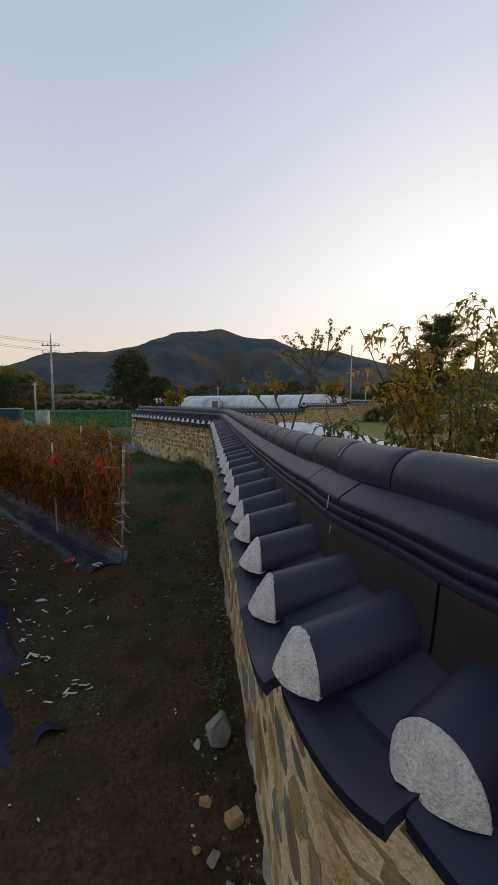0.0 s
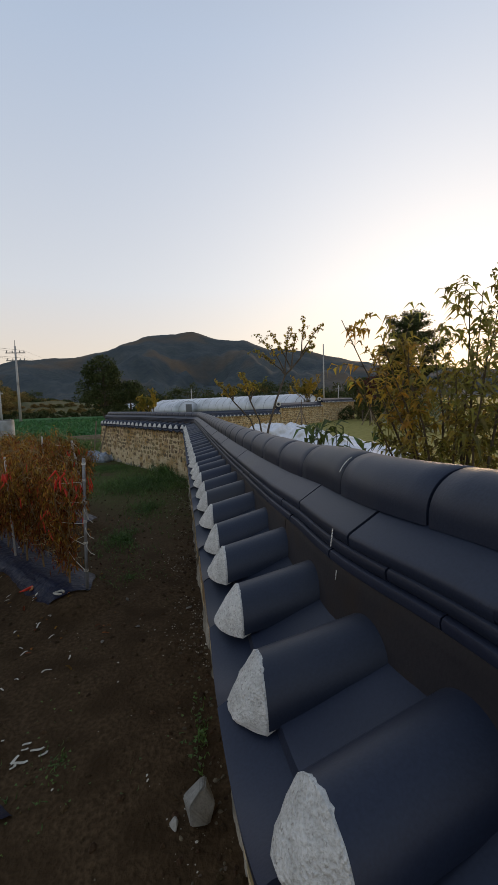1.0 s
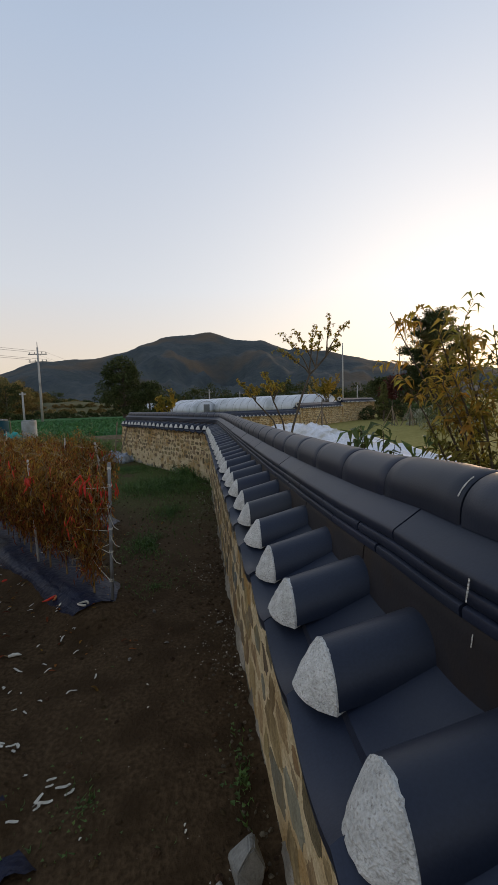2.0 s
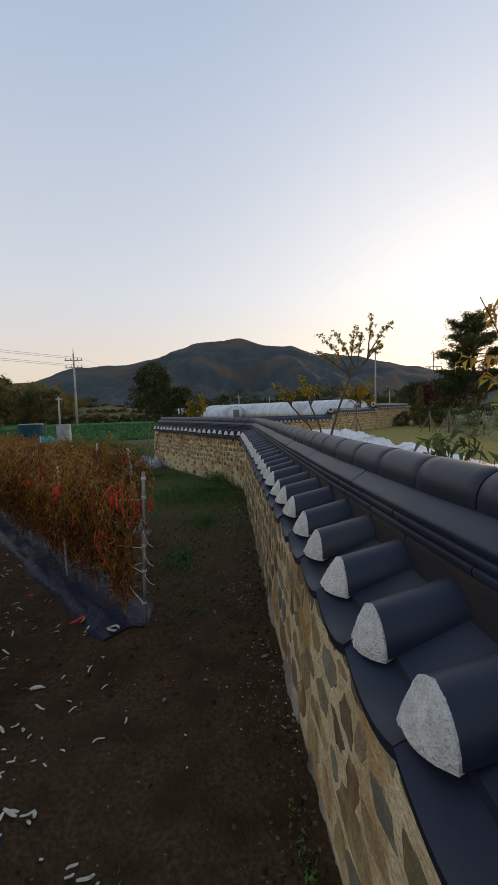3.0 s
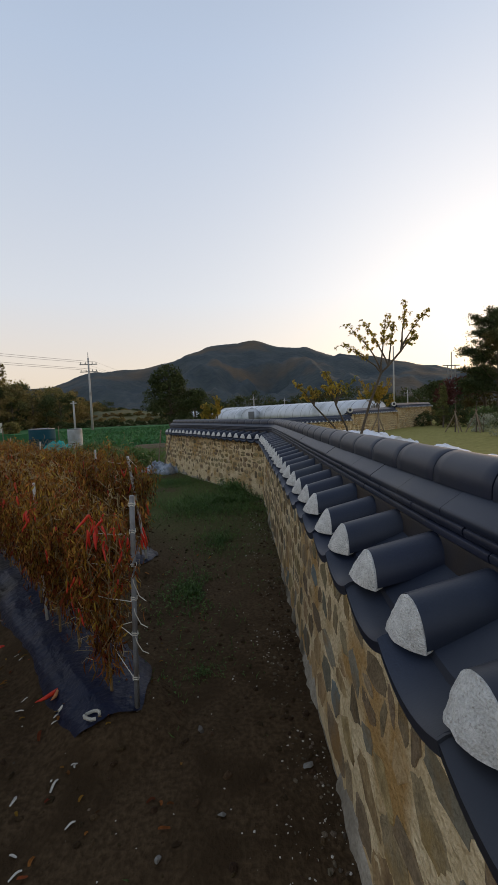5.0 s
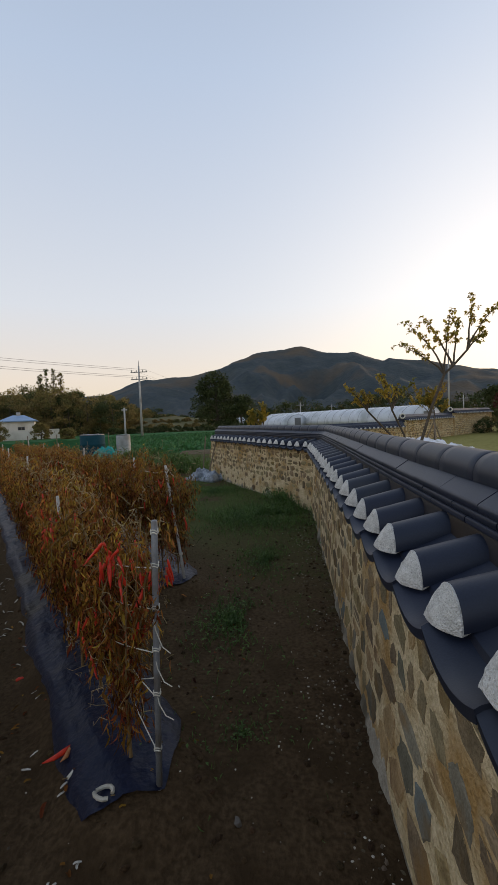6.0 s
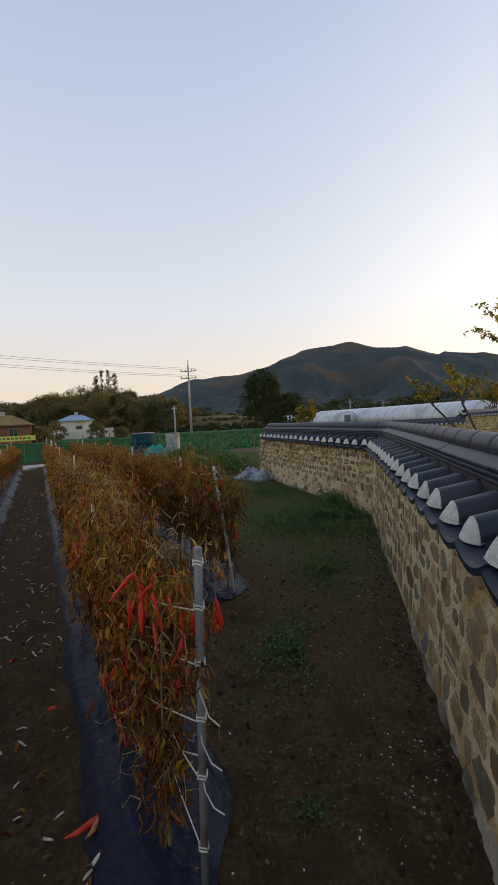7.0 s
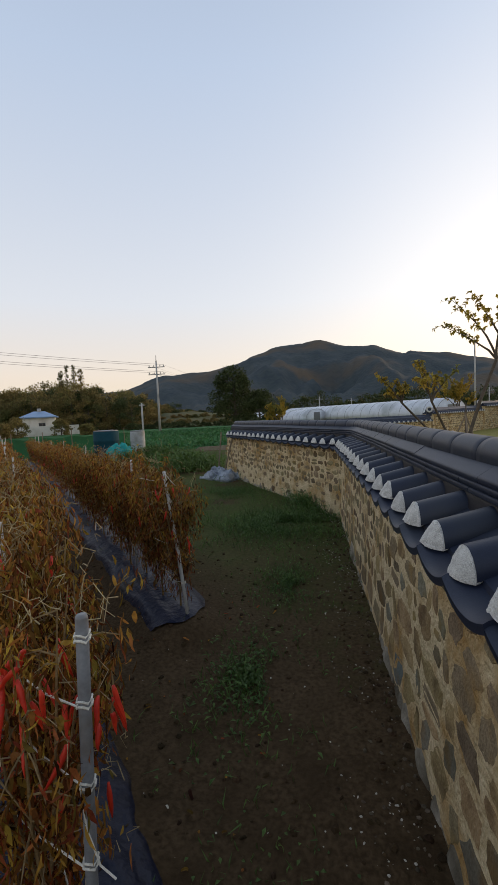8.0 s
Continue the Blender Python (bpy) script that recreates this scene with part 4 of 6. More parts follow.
def limb_tree(name, label, base, limbs, seed, leaf_mat, leaf_len, leaf_w, twigs, per_twig, twig_len, r0, fork=0.35, droop=0.5, category="tree", start=0.35, trunk=(), paired=False, forks=()):
    """A small tree whose main limbs reach given places, with leafy twigs along their outer part."""
    rng = random.Random(seed)
    base = paced(*base)
    base.z = ground_z(base.x, base.y)
    t = thing(name, label, category, Matrix.Translation(base))
    v, f, lv, lf = [], [], [], []
    root = Vector((0, 0, 0))
    if trunk:
        pts = [Vector((0, 0, -0.1))] + [paced(*p) - base for p in trunk]
        add_tube(v, f, pts, [r0 * (1.5 - 0.6 * i / (len(pts) - 1)) for i in range(len(pts))], 8)
        root, stem = pts[-1], pts
    for k, tip in enumerate(limbs):
        if forks:
            root = stem[forks[k]]
        e = paced(*tip) - base - root
        knee = Vector((e.x * fork * rng.uniform(0.2, 0.7), e.y * fork * rng.uniform(0.2, 0.7), e.z * rng.uniform(0.42, 0.55)))
        pts = []
        for i in range(9):
            q = i / 8
            p = knee * (2 * q * (1 - q)) + e * (q * q)
            pts.append(root + p + rand_dir(rng) * 0.02 * (0 < i < 8) * e.length * 0.4)
        add_tube(v, f, pts, [r0 * (1 - 0.85 * i / 8) for i in range(9)], 6)
        for w in range(twigs):
            q = start + (1 - start) * (w + rng.random()) / twigs
            a = pts[int(q * 7.99)].lerp(pts[min(8, int(q * 7.99) + 1)], (q * 7.99) % 1)
            d = (rand_dir(rng) + e.normalized() * 0.7 + Vector((0, 0, 0.25))).normalized()
            if paired:
                d = (rand_dir(rng) * 0.8 + e.normalized() * 0.6 + Vector((0.2, 0, 0.2))).normalized()
            ln = twig_len * rng.uniform(0.5, 1.1)
            b1, b2 = a + d * ln * 0.5, a + d * ln - Vector((0, 0, ln * 0.15))
            add_tube(v, f, [a, b1, b2], [r0 * 0.16, r0 * 0.11, r0 * 0.05], 4)
            for i in range(per_twig):
                u = (i + 0.5) / per_twig
                p = a.lerp(b1, u * 2) if u < 0.5 else b1.lerp(b2, u * 2 - 1)
                ld = rand_dir(rng) + d * 0.4 - Vector((0, 0, droop))
                if paired:
                    flank = d.cross(Vector((0, 0, 1))).normalized() * (1 if i % 2 else -1)
                    ld = flank * 0.8 + d * 0.55 + rand_dir(rng) * 0.45 - Vector((0, 0, droop))
                add_leaf(lv, lf, p, ld, Vector((0, 0, 1)) + rand_dir(rng) * 0.5, leaf_len * rng.uniform(0.65, 1.15), leaf_w * rng.uniform(0.75, 1.15), rng.uniform(0.3, 1.0))
    part("trunk", from_lists(v, f), M_BARK, t, "", True)
    part("crown", from_lists(lv, lf), leaf_mat, t)
    return t


limb_tree("persimmon_tree", "slender open-limbed tree with few yellow leaves", (1.58, 8.7, 0), [(1.59, 8.6, 2.98), (1.52, 8.8, 2.69), (2.26, 8.6, 3.14), (1.93, 8.7, 3.04), (2.60, 8.6, 3.34), (3.01, 8.7, 3.22), (2.88, 8.8, 2.80), (2.45, 8.8, 3.02)], 31, M_YELLOW, 0.062, 0.052, 13, 6, 0.12, 0.018, 0.7, 0.2, start=0.45, trunk=((1.70, 8.7, 0.6), (1.82, 8.7, 1.1), (1.98, 8.69, 1.63), (2.19, 8.69, 2.17), (2.32, 8.69, 2.29), (2.54, 8.69, 2.53)), forks=(4, 4, 4, 5, 6, 6, 6, 5))
limb_tree("persimmon_tree", "short thin tree with yellow-green leaves", (1.85, 9.3, 0), [(1.33, 9.3, 2.3), (1.92, 9.4, 2.12), (1.28, 9.2, 2.0), (1.62, 9.3, 2.05), (1.45, 9.5, 2.15)], 33, M_YELLOW, 0.065, 0.055, 9, 6, 0.10, 0.017, 0.6, 0.2, start=0.5, trunk=((1.82, 9.3, 0.6), (1.72, 9.3, 1.2), (1.52, 9.3, 1.65)))
limb_tree("persimmon_tree", "short crooked tree with sparse leaves", (1.85, 9.8, 0), [(0.82, 9.7, 2.12), (1.10, 9.7, 2.03), (0.98, 9.9, 1.9), (1.2, 9.6, 1.95)], 35, M_YELLOW, 0.065, 0.055, 9, 6, 0.10, 0.017, 0.8, 0.2, start=0.5, trunk=((1.8, 9.8, 0.6), (1.6, 9.8, 1.2), (1.18, 9.75, 1.66)))
PEACH_LIMBS = [(1.06, 2.75, 2.05), (1.2, 2.5, 1.92), (1.28, 2.4, 1.88), (1.45, 2.7, 1.97), (1.66, 2.35, 2.14), (1.12, 2.7, 1.66), (1.2, 2.45, 1.62), (1.5, 2.0, 1.75), (1.3, 2.8, 1.78), (1.6, 2.6, 1.95), (1.85, 2.1, 2.06), (2.0, 2.5, 2.2), (2.15, 2.2, 1.8), (1.9, 2.9, 1.85), (2.3, 2.6, 1.9), (1.75, 2.35, 2.14), (1.8, 2.5, 1.62), (1.55, 2.3, 1.68), (1.95, 2.2, 2.16)]
limb_tree("peach_tree", "bushy peach tree with drooping narrow leaves", (1.66, 2.42, 0), PEACH_LIMBS, 41, M_PEACH, 0.090, 0.025, 15, 11, 0.25, 0.015, 0.5, 0.4, start=0.50, paired=True)
limb_tree("peach_sapling", "low leafy peach sapling behind the wall", (1.05, 2.82, 0), [(0.85, 2.72, 1.32), (0.90, 2.80, 1.39), (1.02, 2.75, 1.36), (1.15, 2.85, 1.32), (1.25, 2.7, 1.24), (0.98, 2.95, 1.30), (1.05, 2.6, 1.28)], 43, M_GREENLEAF, 0.12, 0.036, 6, 7, 0.16, 0.010, 0.3, 0.5, start=0.45)

# woods on the low hill
for i in range(80):
    rng = random.Random(700 + i)
    az = -46 + i * 0.4 + rng.uniform(-0.5, 0.5)
    d = rng.uniform(95, 150) if az < -21.5 else rng.uniform(180, 215)
    h = d * math.tan(radians(lerp_profile([(-60, 4.6), (-43, 4.6), (-37, 6.0), (-32, 6.2), (-27, 5.0), (-25, 4.8), (-22, 4.6), (-18, 2.4), (-13, 1.4)], az) * rng.uniform(0.6, 1.0)))
    clump_tree("hill_tree", "autumn tree in the wood behind the fields", polar(az, d, 0.5), max(h, 2.5), max(h, 2.5) * rng.uniform(0.9, 1.3), 800 + i, (M_BROWNLEAF, M_HILLLEAF, M_HILLLEAF, M_DARKLEAF, M_HILLLEAF)[i % 5], 34, 105, 0.0215 * d ** 0.6, 0.0, 0.2, "round", "tree")
for az, el in ((-33.0, 7.2), (-32.3, 7.9), (-31.5, 8.0), (-30.7, 7.5)):
    clump_tree("poplar_tree", "tall thin poplar standing over the wood", polar(az, 130, 0.5), 130 * math.tan(radians(el)) + 1, 2.3, int(9000 + az * 10), M_HILLLEAF, 100, 30, 0.23, 0.3, 0.16, "tall")
for i in range(26):
    rng = random.Random(1700 + i)
    az = -13 + i * 1.45 + rng.uniform(-0.5, 0.5)
    d = rng.uniform(150, 210)
    h = d * math.tan(radians(rng.uniform(2.0, 3.6)))
    clump_tree("valley_tree", "dark tree in the valley before the mountain", polar(az, d, 0.4), h, h * rng.uniform(1.3, 2.2), 1800 + i, (M_DARKLEAF, M_PINELEAF, M_DARKLEAF)[i % 3], 28, 60, 0.7, 0.0, 0.2)


# bushes and tall dry stalks over the bank behind the crop
for i in range(46):
    rng = random.Random(2600 + i)
    row = i % 3
    az, d = -24.5 + i * 0.31 + rng.uniform(-0.4, 0.4), (91, 101, 112)[row] + rng.uniform(-3, 3)
    h = (1.25, 0.9, 1.1)[row] * rng.uniform(0.6, 1.3)
    clump_tree("bank_bush", "low bush on the overgrown bank behind the crop", polar(az, d, (0.2, 1.2, 2.5)[row]), h, h * rng.uniform(1.5, 2.4), 2700 + i, (M_DARKLEAF, M_HILLLEAF, M_BROWNLEAF)[row], 22, 46, 0.26, 0.0, 0.05, "round", "bush")


# ---- poles and wires ----
def power_pole(at, height, label, arms=2, yaw=0.0, wire_to=None):
    t = thing("utility_pole", label, "utility pole", Matrix.Translation(at) @ Matrix.Rotation(yaw, 4, "Z"))
    part("shaft", tube([(0, 0, -0.3), (0, 0, height)], [0.17, 0.10], 10), M_CONCRETE, t, "", True)
    for k in range(arms):
        z = height - 0.9 - k * 0.95
        part("crossarm", box(-1.15, 1.15, -0.05, 0.05, z, z + 0.1), M_STEEL, t)
        for x in (-1.0, -0.35, 0.5, 1.0):
            part("insulator", tube([(x, 0, z + 0.1), (x, 0, z + 0.2), (x, 0, z + 0.34)], [0.03, 0.07, 0.04], 6), M_CONCRETE, t)
    part("tip_pin", tube([(0, 0, height), (0, 0, height + 0.7)], [0.05, 0.03], 6), M_STEEL, t)
    return t


POLE = far_ground(polar(-20.6, 58))
power_pole(POLE, 9.6, "concrete utility pole with two crossarms beside the field")
WIRE_END = polar(-75, 60)
for k, (x, z) in enumerate(((-0.9, 9.05), (0.9, 9.05), (-0.9, 8.1), (0.9, 8.1))):
    a = POLE + Vector((x, 0, z))
    b = Vector((WIRE_END.x, WIRE_END.y + x, z + 3.3 + 0.2 * x))
    pts = [a.lerp(b, i / 14) - Vector((0, 0, 2.4 * (i / 14) * (1 - i / 14))) for i in range(15)]
    w = part("power_line", tube(pts, 0.015, 4), M_WIRE, None, "sagging black power line from the pole")
    tagged(w, "", "cable", "power lines")
    c = polar(-2, 230, 9 + k * 0.3)
    pts = [a.lerp(c, i / 14) - Vector((0, 0, 3.5 * 4 * (i / 14) * (1 - i / 14) * 0.5)) for i in range(15)]
    w = part("power_line", tube(pts, 0.011, 4), M_WIRE, None, "thin power line leading off to the valley")
    tagged(w, "", "cable", "power lines")
t = thing("utility_pole", "short plain concrete pole at the field's edge", "utility pole", Matrix.Translation(far_ground(polar(-22.6, 48))))
part("shaft", tube([(0, 0, -0.3), (0, 0, 3.6)], [0.11, 0.085], 8), M_CONCRETE, t, "", True)
part("crosspiece", box(-0.3, 0.3, -0.05, 0.05, 3.3, 3.45), M_CONCRETE, t)
t = thing("utility_pole", "plain slender pole behind the far wall", "utility pole", Matrix.Translation(far_ground(polar(19.5, 62))))
part("shaft", tube([(0, 0, -0.3), (0, 0, 10.2)], [0.13, 0.08], 8), M_CONCRETE, t, "", True)
for az, d, h in ((1.0, 120, 6.5), (5.3, 150, 6.5), (21.5, 110, 6.0), (24.4, 105, 6.0)):
    power_pole(far_ground(polar(az, d)), h, "distant pole with a crossarm in the valley", 1, 0.3)
# lattice mast on the skyline
t = thing("lattice_mast", "steel lattice mast on the skyline", "mast", Matrix.Translation(polar(27.0, 420, 16)))
part("upright", tube([(-3.5, 0, 0), (-3.5, 0, 26)], 0.5, 4), M_STEEL, t)
part("upright", tube([(3.5, 0, 0), (3.5, 0, 26)], 0.5, 4), M_STEEL, t)
part("upright", tube([(0, 0, 0), (0, 0, 38)], 0.45, 4), M_STEEL, t)
for z in (18, 25):
    part("crossbeam", box(-8, 8, -0.4, 0.4, z, z + 0.9), M_STEEL, t)


# ---- greenhouses ----
def greenhouse(a, b, width, height, label):
    """A tunnel of plastic film over hoops, with a door at its near end."""
    a, b = Vector(a), Vector(b)
    L = (b - a).length
    yaw = math.atan2((b - a).y, (b - a).x)
    t = thing("greenhouse", label, "greenhouse", Matrix.Translation(a) @ Matrix.Rotation(yaw, 4, "Z"))
    n = 14
    def ring(x, g=0.0):
        return [(x, (width / 2 + g) * math.cos(math.pi * i / n), (height + g) * math.sin(math.pi * i / n) ** 0.8) for i in range(n + 1)]
    k = max(4, int(L / 3))
    part("cover", sweep([ring(L * i / k, -0.012 * (i % 2)) for i in range(k + 1)]), M_GHFILM, t, "", True)
    for i in range(k + 1):
        part("hoop", tube(ring(L * i / k, 0.0), 0.035, 4), M_STEEL, t)
    part("end_door", box(-0.12, -0.04, -0.9, 0.9, 0.1, 2.2), M_STEEL, t)
    return t


greenhouse(paced(23.5, 76, 0.4), paced(-6.0, 128, 0.5), 7.0, 3.4, "long white plastic-covered tunnel greenhouse")
greenhouse(paced(1.0, 104, 0.4), paced(-17, 128, 0.5), 6.5, 3.0, "second white tunnel greenhouse with greyed film")


# ---- walls of the garden beyond ----
def far_wall(name, a, b, z_eave, label, base=0.0, seed=1):
    """A further stretch of the same stone wall with its coping, seen across the lawn."""
    a, b = Vector(a), Vector(b)
    L = (b - a).length
    yaw = math.atan2((b - a).y, (b - a).x)
    rng = random.Random(seed)
    w = part(name, sweep([[(x, u, z) for u, z in ((-0.26, base - 0.3), (-0.25, z_eave), (0.25, z_eave), (0.26, base - 0.3))] for x in (0, L)]), M_MORTAR, None, label, False, Matrix.Translation(a) @ Matrix.Rotation(yaw, 4, "Z"))
    tagged(w, "", "wall", "", "structure")
    part("coping", sweep([[(x, u, z_eave + z) for u, z in ((-0.40, -0.02), (-0.2, 0.10), (-0.17, 0.2), (-0.09, 0.24), (0, 0.33), (0.09, 0.24), (0.17, 0.2), (0.2, 0.10), (0.40, -0.02), (0, 0.03))] for x in (-0.05, L + 0.05)]), M_TILE, w)
    k = int(L / PITCH)
    cv = mesh_of(half_pipe(0.16, 0.39, 0.15, 0.06, 0.07, 0.016, 6), "convex_tile", M_TILE)
    bm = bmesh.new()
    bmesh.ops.create_uvsphere(bm, u_segments=8, v_segments=5, radius=0.066, matrix=Matrix.LocRotScale((0.39, 0, 0.0), None, (0.35, 1, 0.85)))
    cp = mesh_of(bm, "plaster_cap", M_CAP)
    for i in range(k):
        for sg in (-1, 1):
            m = Matrix.Translation(((i + 0.5) * L / k, 0, z_eave)) @ Matrix.Rotation(math.pi / 2 * sg, 4, "Z")
            q = piece("convex_tile", cv, w, m)
            piece("plaster_cap", cp, q, Matrix())
    v, f = [], []
    for c in stone_field(0.05, L - 0.05, base, z_eave - 0.04, 1.2, rng):
        for sg in (-1, 1):
            vv, ff = stone_lists(c, 0.0, rng, 0.015, lambda s, u, z: Vector((s, sg * (0.256 + u), z)), 1)
            o = len(v)
            v += vv
            f += [tuple(o + i for i in q) for q in ff]
    bm = from_lists(v, f)
    bmesh.ops.recalc_face_normals(bm, faces=bm.faces)
    tagged(part("stonework", bm, M_STONE_FAR, w, "", True), kind="stuff")
    return w


def finial(at):
    """The round end tile of a ridge: a white plaster ring about a dark disc, over a dark block."""
    t = thing("ridge_end", "white plastered ring of a round ridge end tile", "ridge end", Matrix.Translation(at), "ridge ends")
    bm = bmesh.new()
    bmesh.ops.create_cone(bm, cap_ends=True, segments=16, radius1=0.15, radius2=0.15, depth=0.2, matrix=Matrix.Translation((0, 0.06, 0)) @ Matrix.Rotation(radians(90), 4, "X"))
    part("disc", bm, M_TILE, t)
    part("ring", tube([(0.13 * math.cos(a), -0.045, 0.13 * math.sin(a)) for a in [i * math.pi / 8 for i in range(17)]], 0.042, 6), M_CAP, t, "", True)
    part("block", box(-0.13, 0.13, -0.02, 0.2, -0.36, -0.05, 0.01), M_TILE, t)
    return t


far_wall("wall_2", paced(6.1, 26.2, 0), paced(10.5, 30.9, 0), 1.38, "tan stone garden wall with dark coping across the lawn", seed=2)
far_wall("wall_3", paced(10.7, 31.1, 0), paced(15.5, 36.2, 0), 1.72, "higher step of the tan stone garden wall", seed=3)
far_wall("wall_4", paced(6.0, 26.0, 0), paced(-2.6, 22.6, 0), 1.02, "lower step of the garden wall with white-capped tiles", seed=4)
finial(paced(6.1, 26.1, 1.62))
finial(paced(10.55, 30.9, 1.98))


# ---- pepper rows ----
def pepper_plant(seed, clusters=95, per=24, fruit=8, height=1.02, bulk=1.0):
    """A withered pepper plant: forked stems, crumpled leaves hanging in bunches from the twigs, bare below, and a few red fruit."""
    rng = random.Random(seed)
    t = thing("pepper_plant", "withered pepper plant with hanging dry leaves and red peppers", "plant", None, "pepper plants")
    v, f = [], []
    fork = Vector((rng.uniform(-0.02, 0.02), rng.uniform(-0.02, 0.02), height * 0.28))
    add_tube(v, f, [(0, 0, -0.04), fork * 0.5 + Vector((0.008, 0.004, 0)), fork], [0.010, 0.009, 0.008], 6)
    limbs = []
    for k in range(7):
        a = k * 0.898 + rng.uniform(-0.3, 0.3)
        r = rng.uniform(0.10, 0.24)
        tip = Vector((r * math.cos(a), r * math.sin(a), height * rng.uniform(0.78, 1.0)))
        mid = fork.lerp(tip, 0.5) + Vector((math.cos(a), math.sin(a), 0)) * 0.03 + rand_dir(rng) * 0.02
        limbs.append((fork, mid, tip))
        add_tube(v, f, [fork, mid, tip], [0.006, 0.0045, 0.002], 5)
    heaps = {"withered_leaves": ([], []), "yellowed_leaves": ([], [])}
    for i in range(clusters):
        a_, m_, e_ = limbs[rng.randrange(7)]
        q = rng.random() ** 0.75
        p = a_.lerp(m_, q * 2) if q < 0.5 else m_.lerp(e_, q * 2 - 1)
        side = Vector((rng.uniform(-1, 1), rng.uniform(-1, 1), rng.uniform(-0.45, 0.5))).normalized() * rng.uniform(0.04, 0.13)
        c = p + side
        if c.z < height * 0.12 or c.z < height * 0.42 and c.xy.length > 0.06 + 0.30 * c.z:
            continue
        add_tube(v, f, [p, p + side * 0.5 + Vector((0, 0, 0.01)), c], [0.0026, 0.002, 0.0012], 4)
        gold = noise.noise((c.x * 6, c.y * 6, c.z * 5 + seed)) + 0.9 * (c.z / height - 0.72) > 0.06
        thin = 1.0 if c.z > 0.42 * height else 0.55
        for k in range(int(per * thin * rng.uniform(0.5, 1.3))):
            v2, f2 = heaps["yellowed_leaves" if (rng.random() < 0.8) == gold else "withered_leaves"]
            o = c + Vector((rng.gauss(0, 0.028), rng.gauss(0, 0.028), rng.gauss(-0.008, 0.024)))
            d = Vector((rng.uniform(-0.6, 0.6), rng.uniform(-0.6, 0.6), -1.0 if rng.random() < 0.8 else 0.5))
            wide = rng.random() < 0.32
            add_curl(v2, f2, rng, o, d.normalized(), rng.uniform(0.020, 0.060), (rng.uniform(0.008, 0.016) if wide else rng.uniform(0.003, 0.008)) * bulk)
    for i in range(clusters // 5):
        a, r, h = rng.uniform(0, 6.283), rng.uniform(0.01, 0.10), height * rng.uniform(0.14, 0.5)
        v2, f2 = heaps["withered_leaves"]
        for k in range(int(per * 0.55)):
            o = Vector((r * math.cos(a) + rng.gauss(0, 0.03), r * math.sin(a) + rng.gauss(0, 0.03), h + rng.gauss(0, 0.045)))
            add_curl(v2, f2, rng, o, Vector((rng.uniform(-0.4, 0.4), rng.uniform(-0.4, 0.4), -1)).normalized(), rng.uniform(0.03, 0.08), rng.uniform(0.004, 0.012) * bulk)
    part("stem", from_lists(v, f), M_STEM, t)
    for nm, (v2, f2) in heaps.items():
        tagged(part(nm, from_lists(v2, f2), M_GOLD if nm[0] == "y" else M_DRY, t), kind="stuff")
    sv, sf = [], []
    for i in range(74):
        h = height * rng.uniform(0.2, 1.02)
        a, r = rng.uniform(0, 6.283), rng.uniform(0.03, 0.23)
        p = Vector((r * math.cos(a), r * math.sin(a), h))
        d = Vector((rng.uniform(-1, 1), rng.uniform(-1, 1), rng.uniform(-0.9, 0.7))).normalized() * rng.uniform(0.03, 0.13)
        add_tube(sv, sf, [p, p + d * 0.33 + rand_dir(rng) * 0.020, p + d * 0.7 + rand_dir(rng) * 0.024, p + d], [0.0017, 0.0015, 0.0012, 0.0008], 4)
    tagged(part("dead_stalk", from_lists(sv, sf), M_STRAW, t, "bleached bare stalks"), kind="stuff")
    for i in range(fruit):
        h = height * rng.uniform(0.5, 0.9)
        a, r = rng.uniform(0, 6.283), rng.uniform(0.08, 0.2)
        p = Vector((r * math.cos(a), r * math.sin(a), h))
        b = Vector((rng.uniform(-1, 1), rng.uniform(-1, 1), 0)) * 0.03
        part("pepper", tube([p, p - Vector((0, 0, 0.03)) + b * 0.3, p - Vector((0, 0, 0.06)) + b, p - Vector((0, 0, 0.09)) + b * 1.8], [0.004, 0.009, 0.0075, 0.002], 6), M_PEPPER, t, "", True)
    return t


plants = [pepper_plant(100 + i, (110, 110, 105, 75, 75)[i], (34, 34, 34, 16, 16)[i], (9, 5, 6, 2, 1)[i], 1.02, (1.0, 1.0, 1.0, 1.6, 1.6)[i]) for i in range(5)]
used = set()
for r, (st, n) in enumerate(zip(ROW_STARTS, ROW_LEN)):
    rng = random.Random(40 + r)
    s, i = (1.05, 0.07, 0.07)[r], 0
    while s < n:
        p = st + ROW_DIR * s + ROW_N * rng.uniform(-0.05, 0.05)
        k = 0 if i == 0 else rng.randint(1, 2) if s < 4.5 else rng.randint(3, 4)
        m = Matrix.Translation((p.x, p.y, ground_z(p.x, p.y))) @ Matrix.Rotation(rng.uniform(0, 6.28), 4, "Z") @ Matrix.Diagonal((0.91, 0.91, (1.02 if i == 0 else rng.uniform(1.0, 1.14)) * (1.0 - 0.19 * min(1.0, s / 12)), 1))
        if k not in used:
            used.add(k)
            plants[k].matrix_basis = m
        else:
            copy_thing(plants[k], m)
        s += rng.uniform(0.24, 0.33)
        i += 1


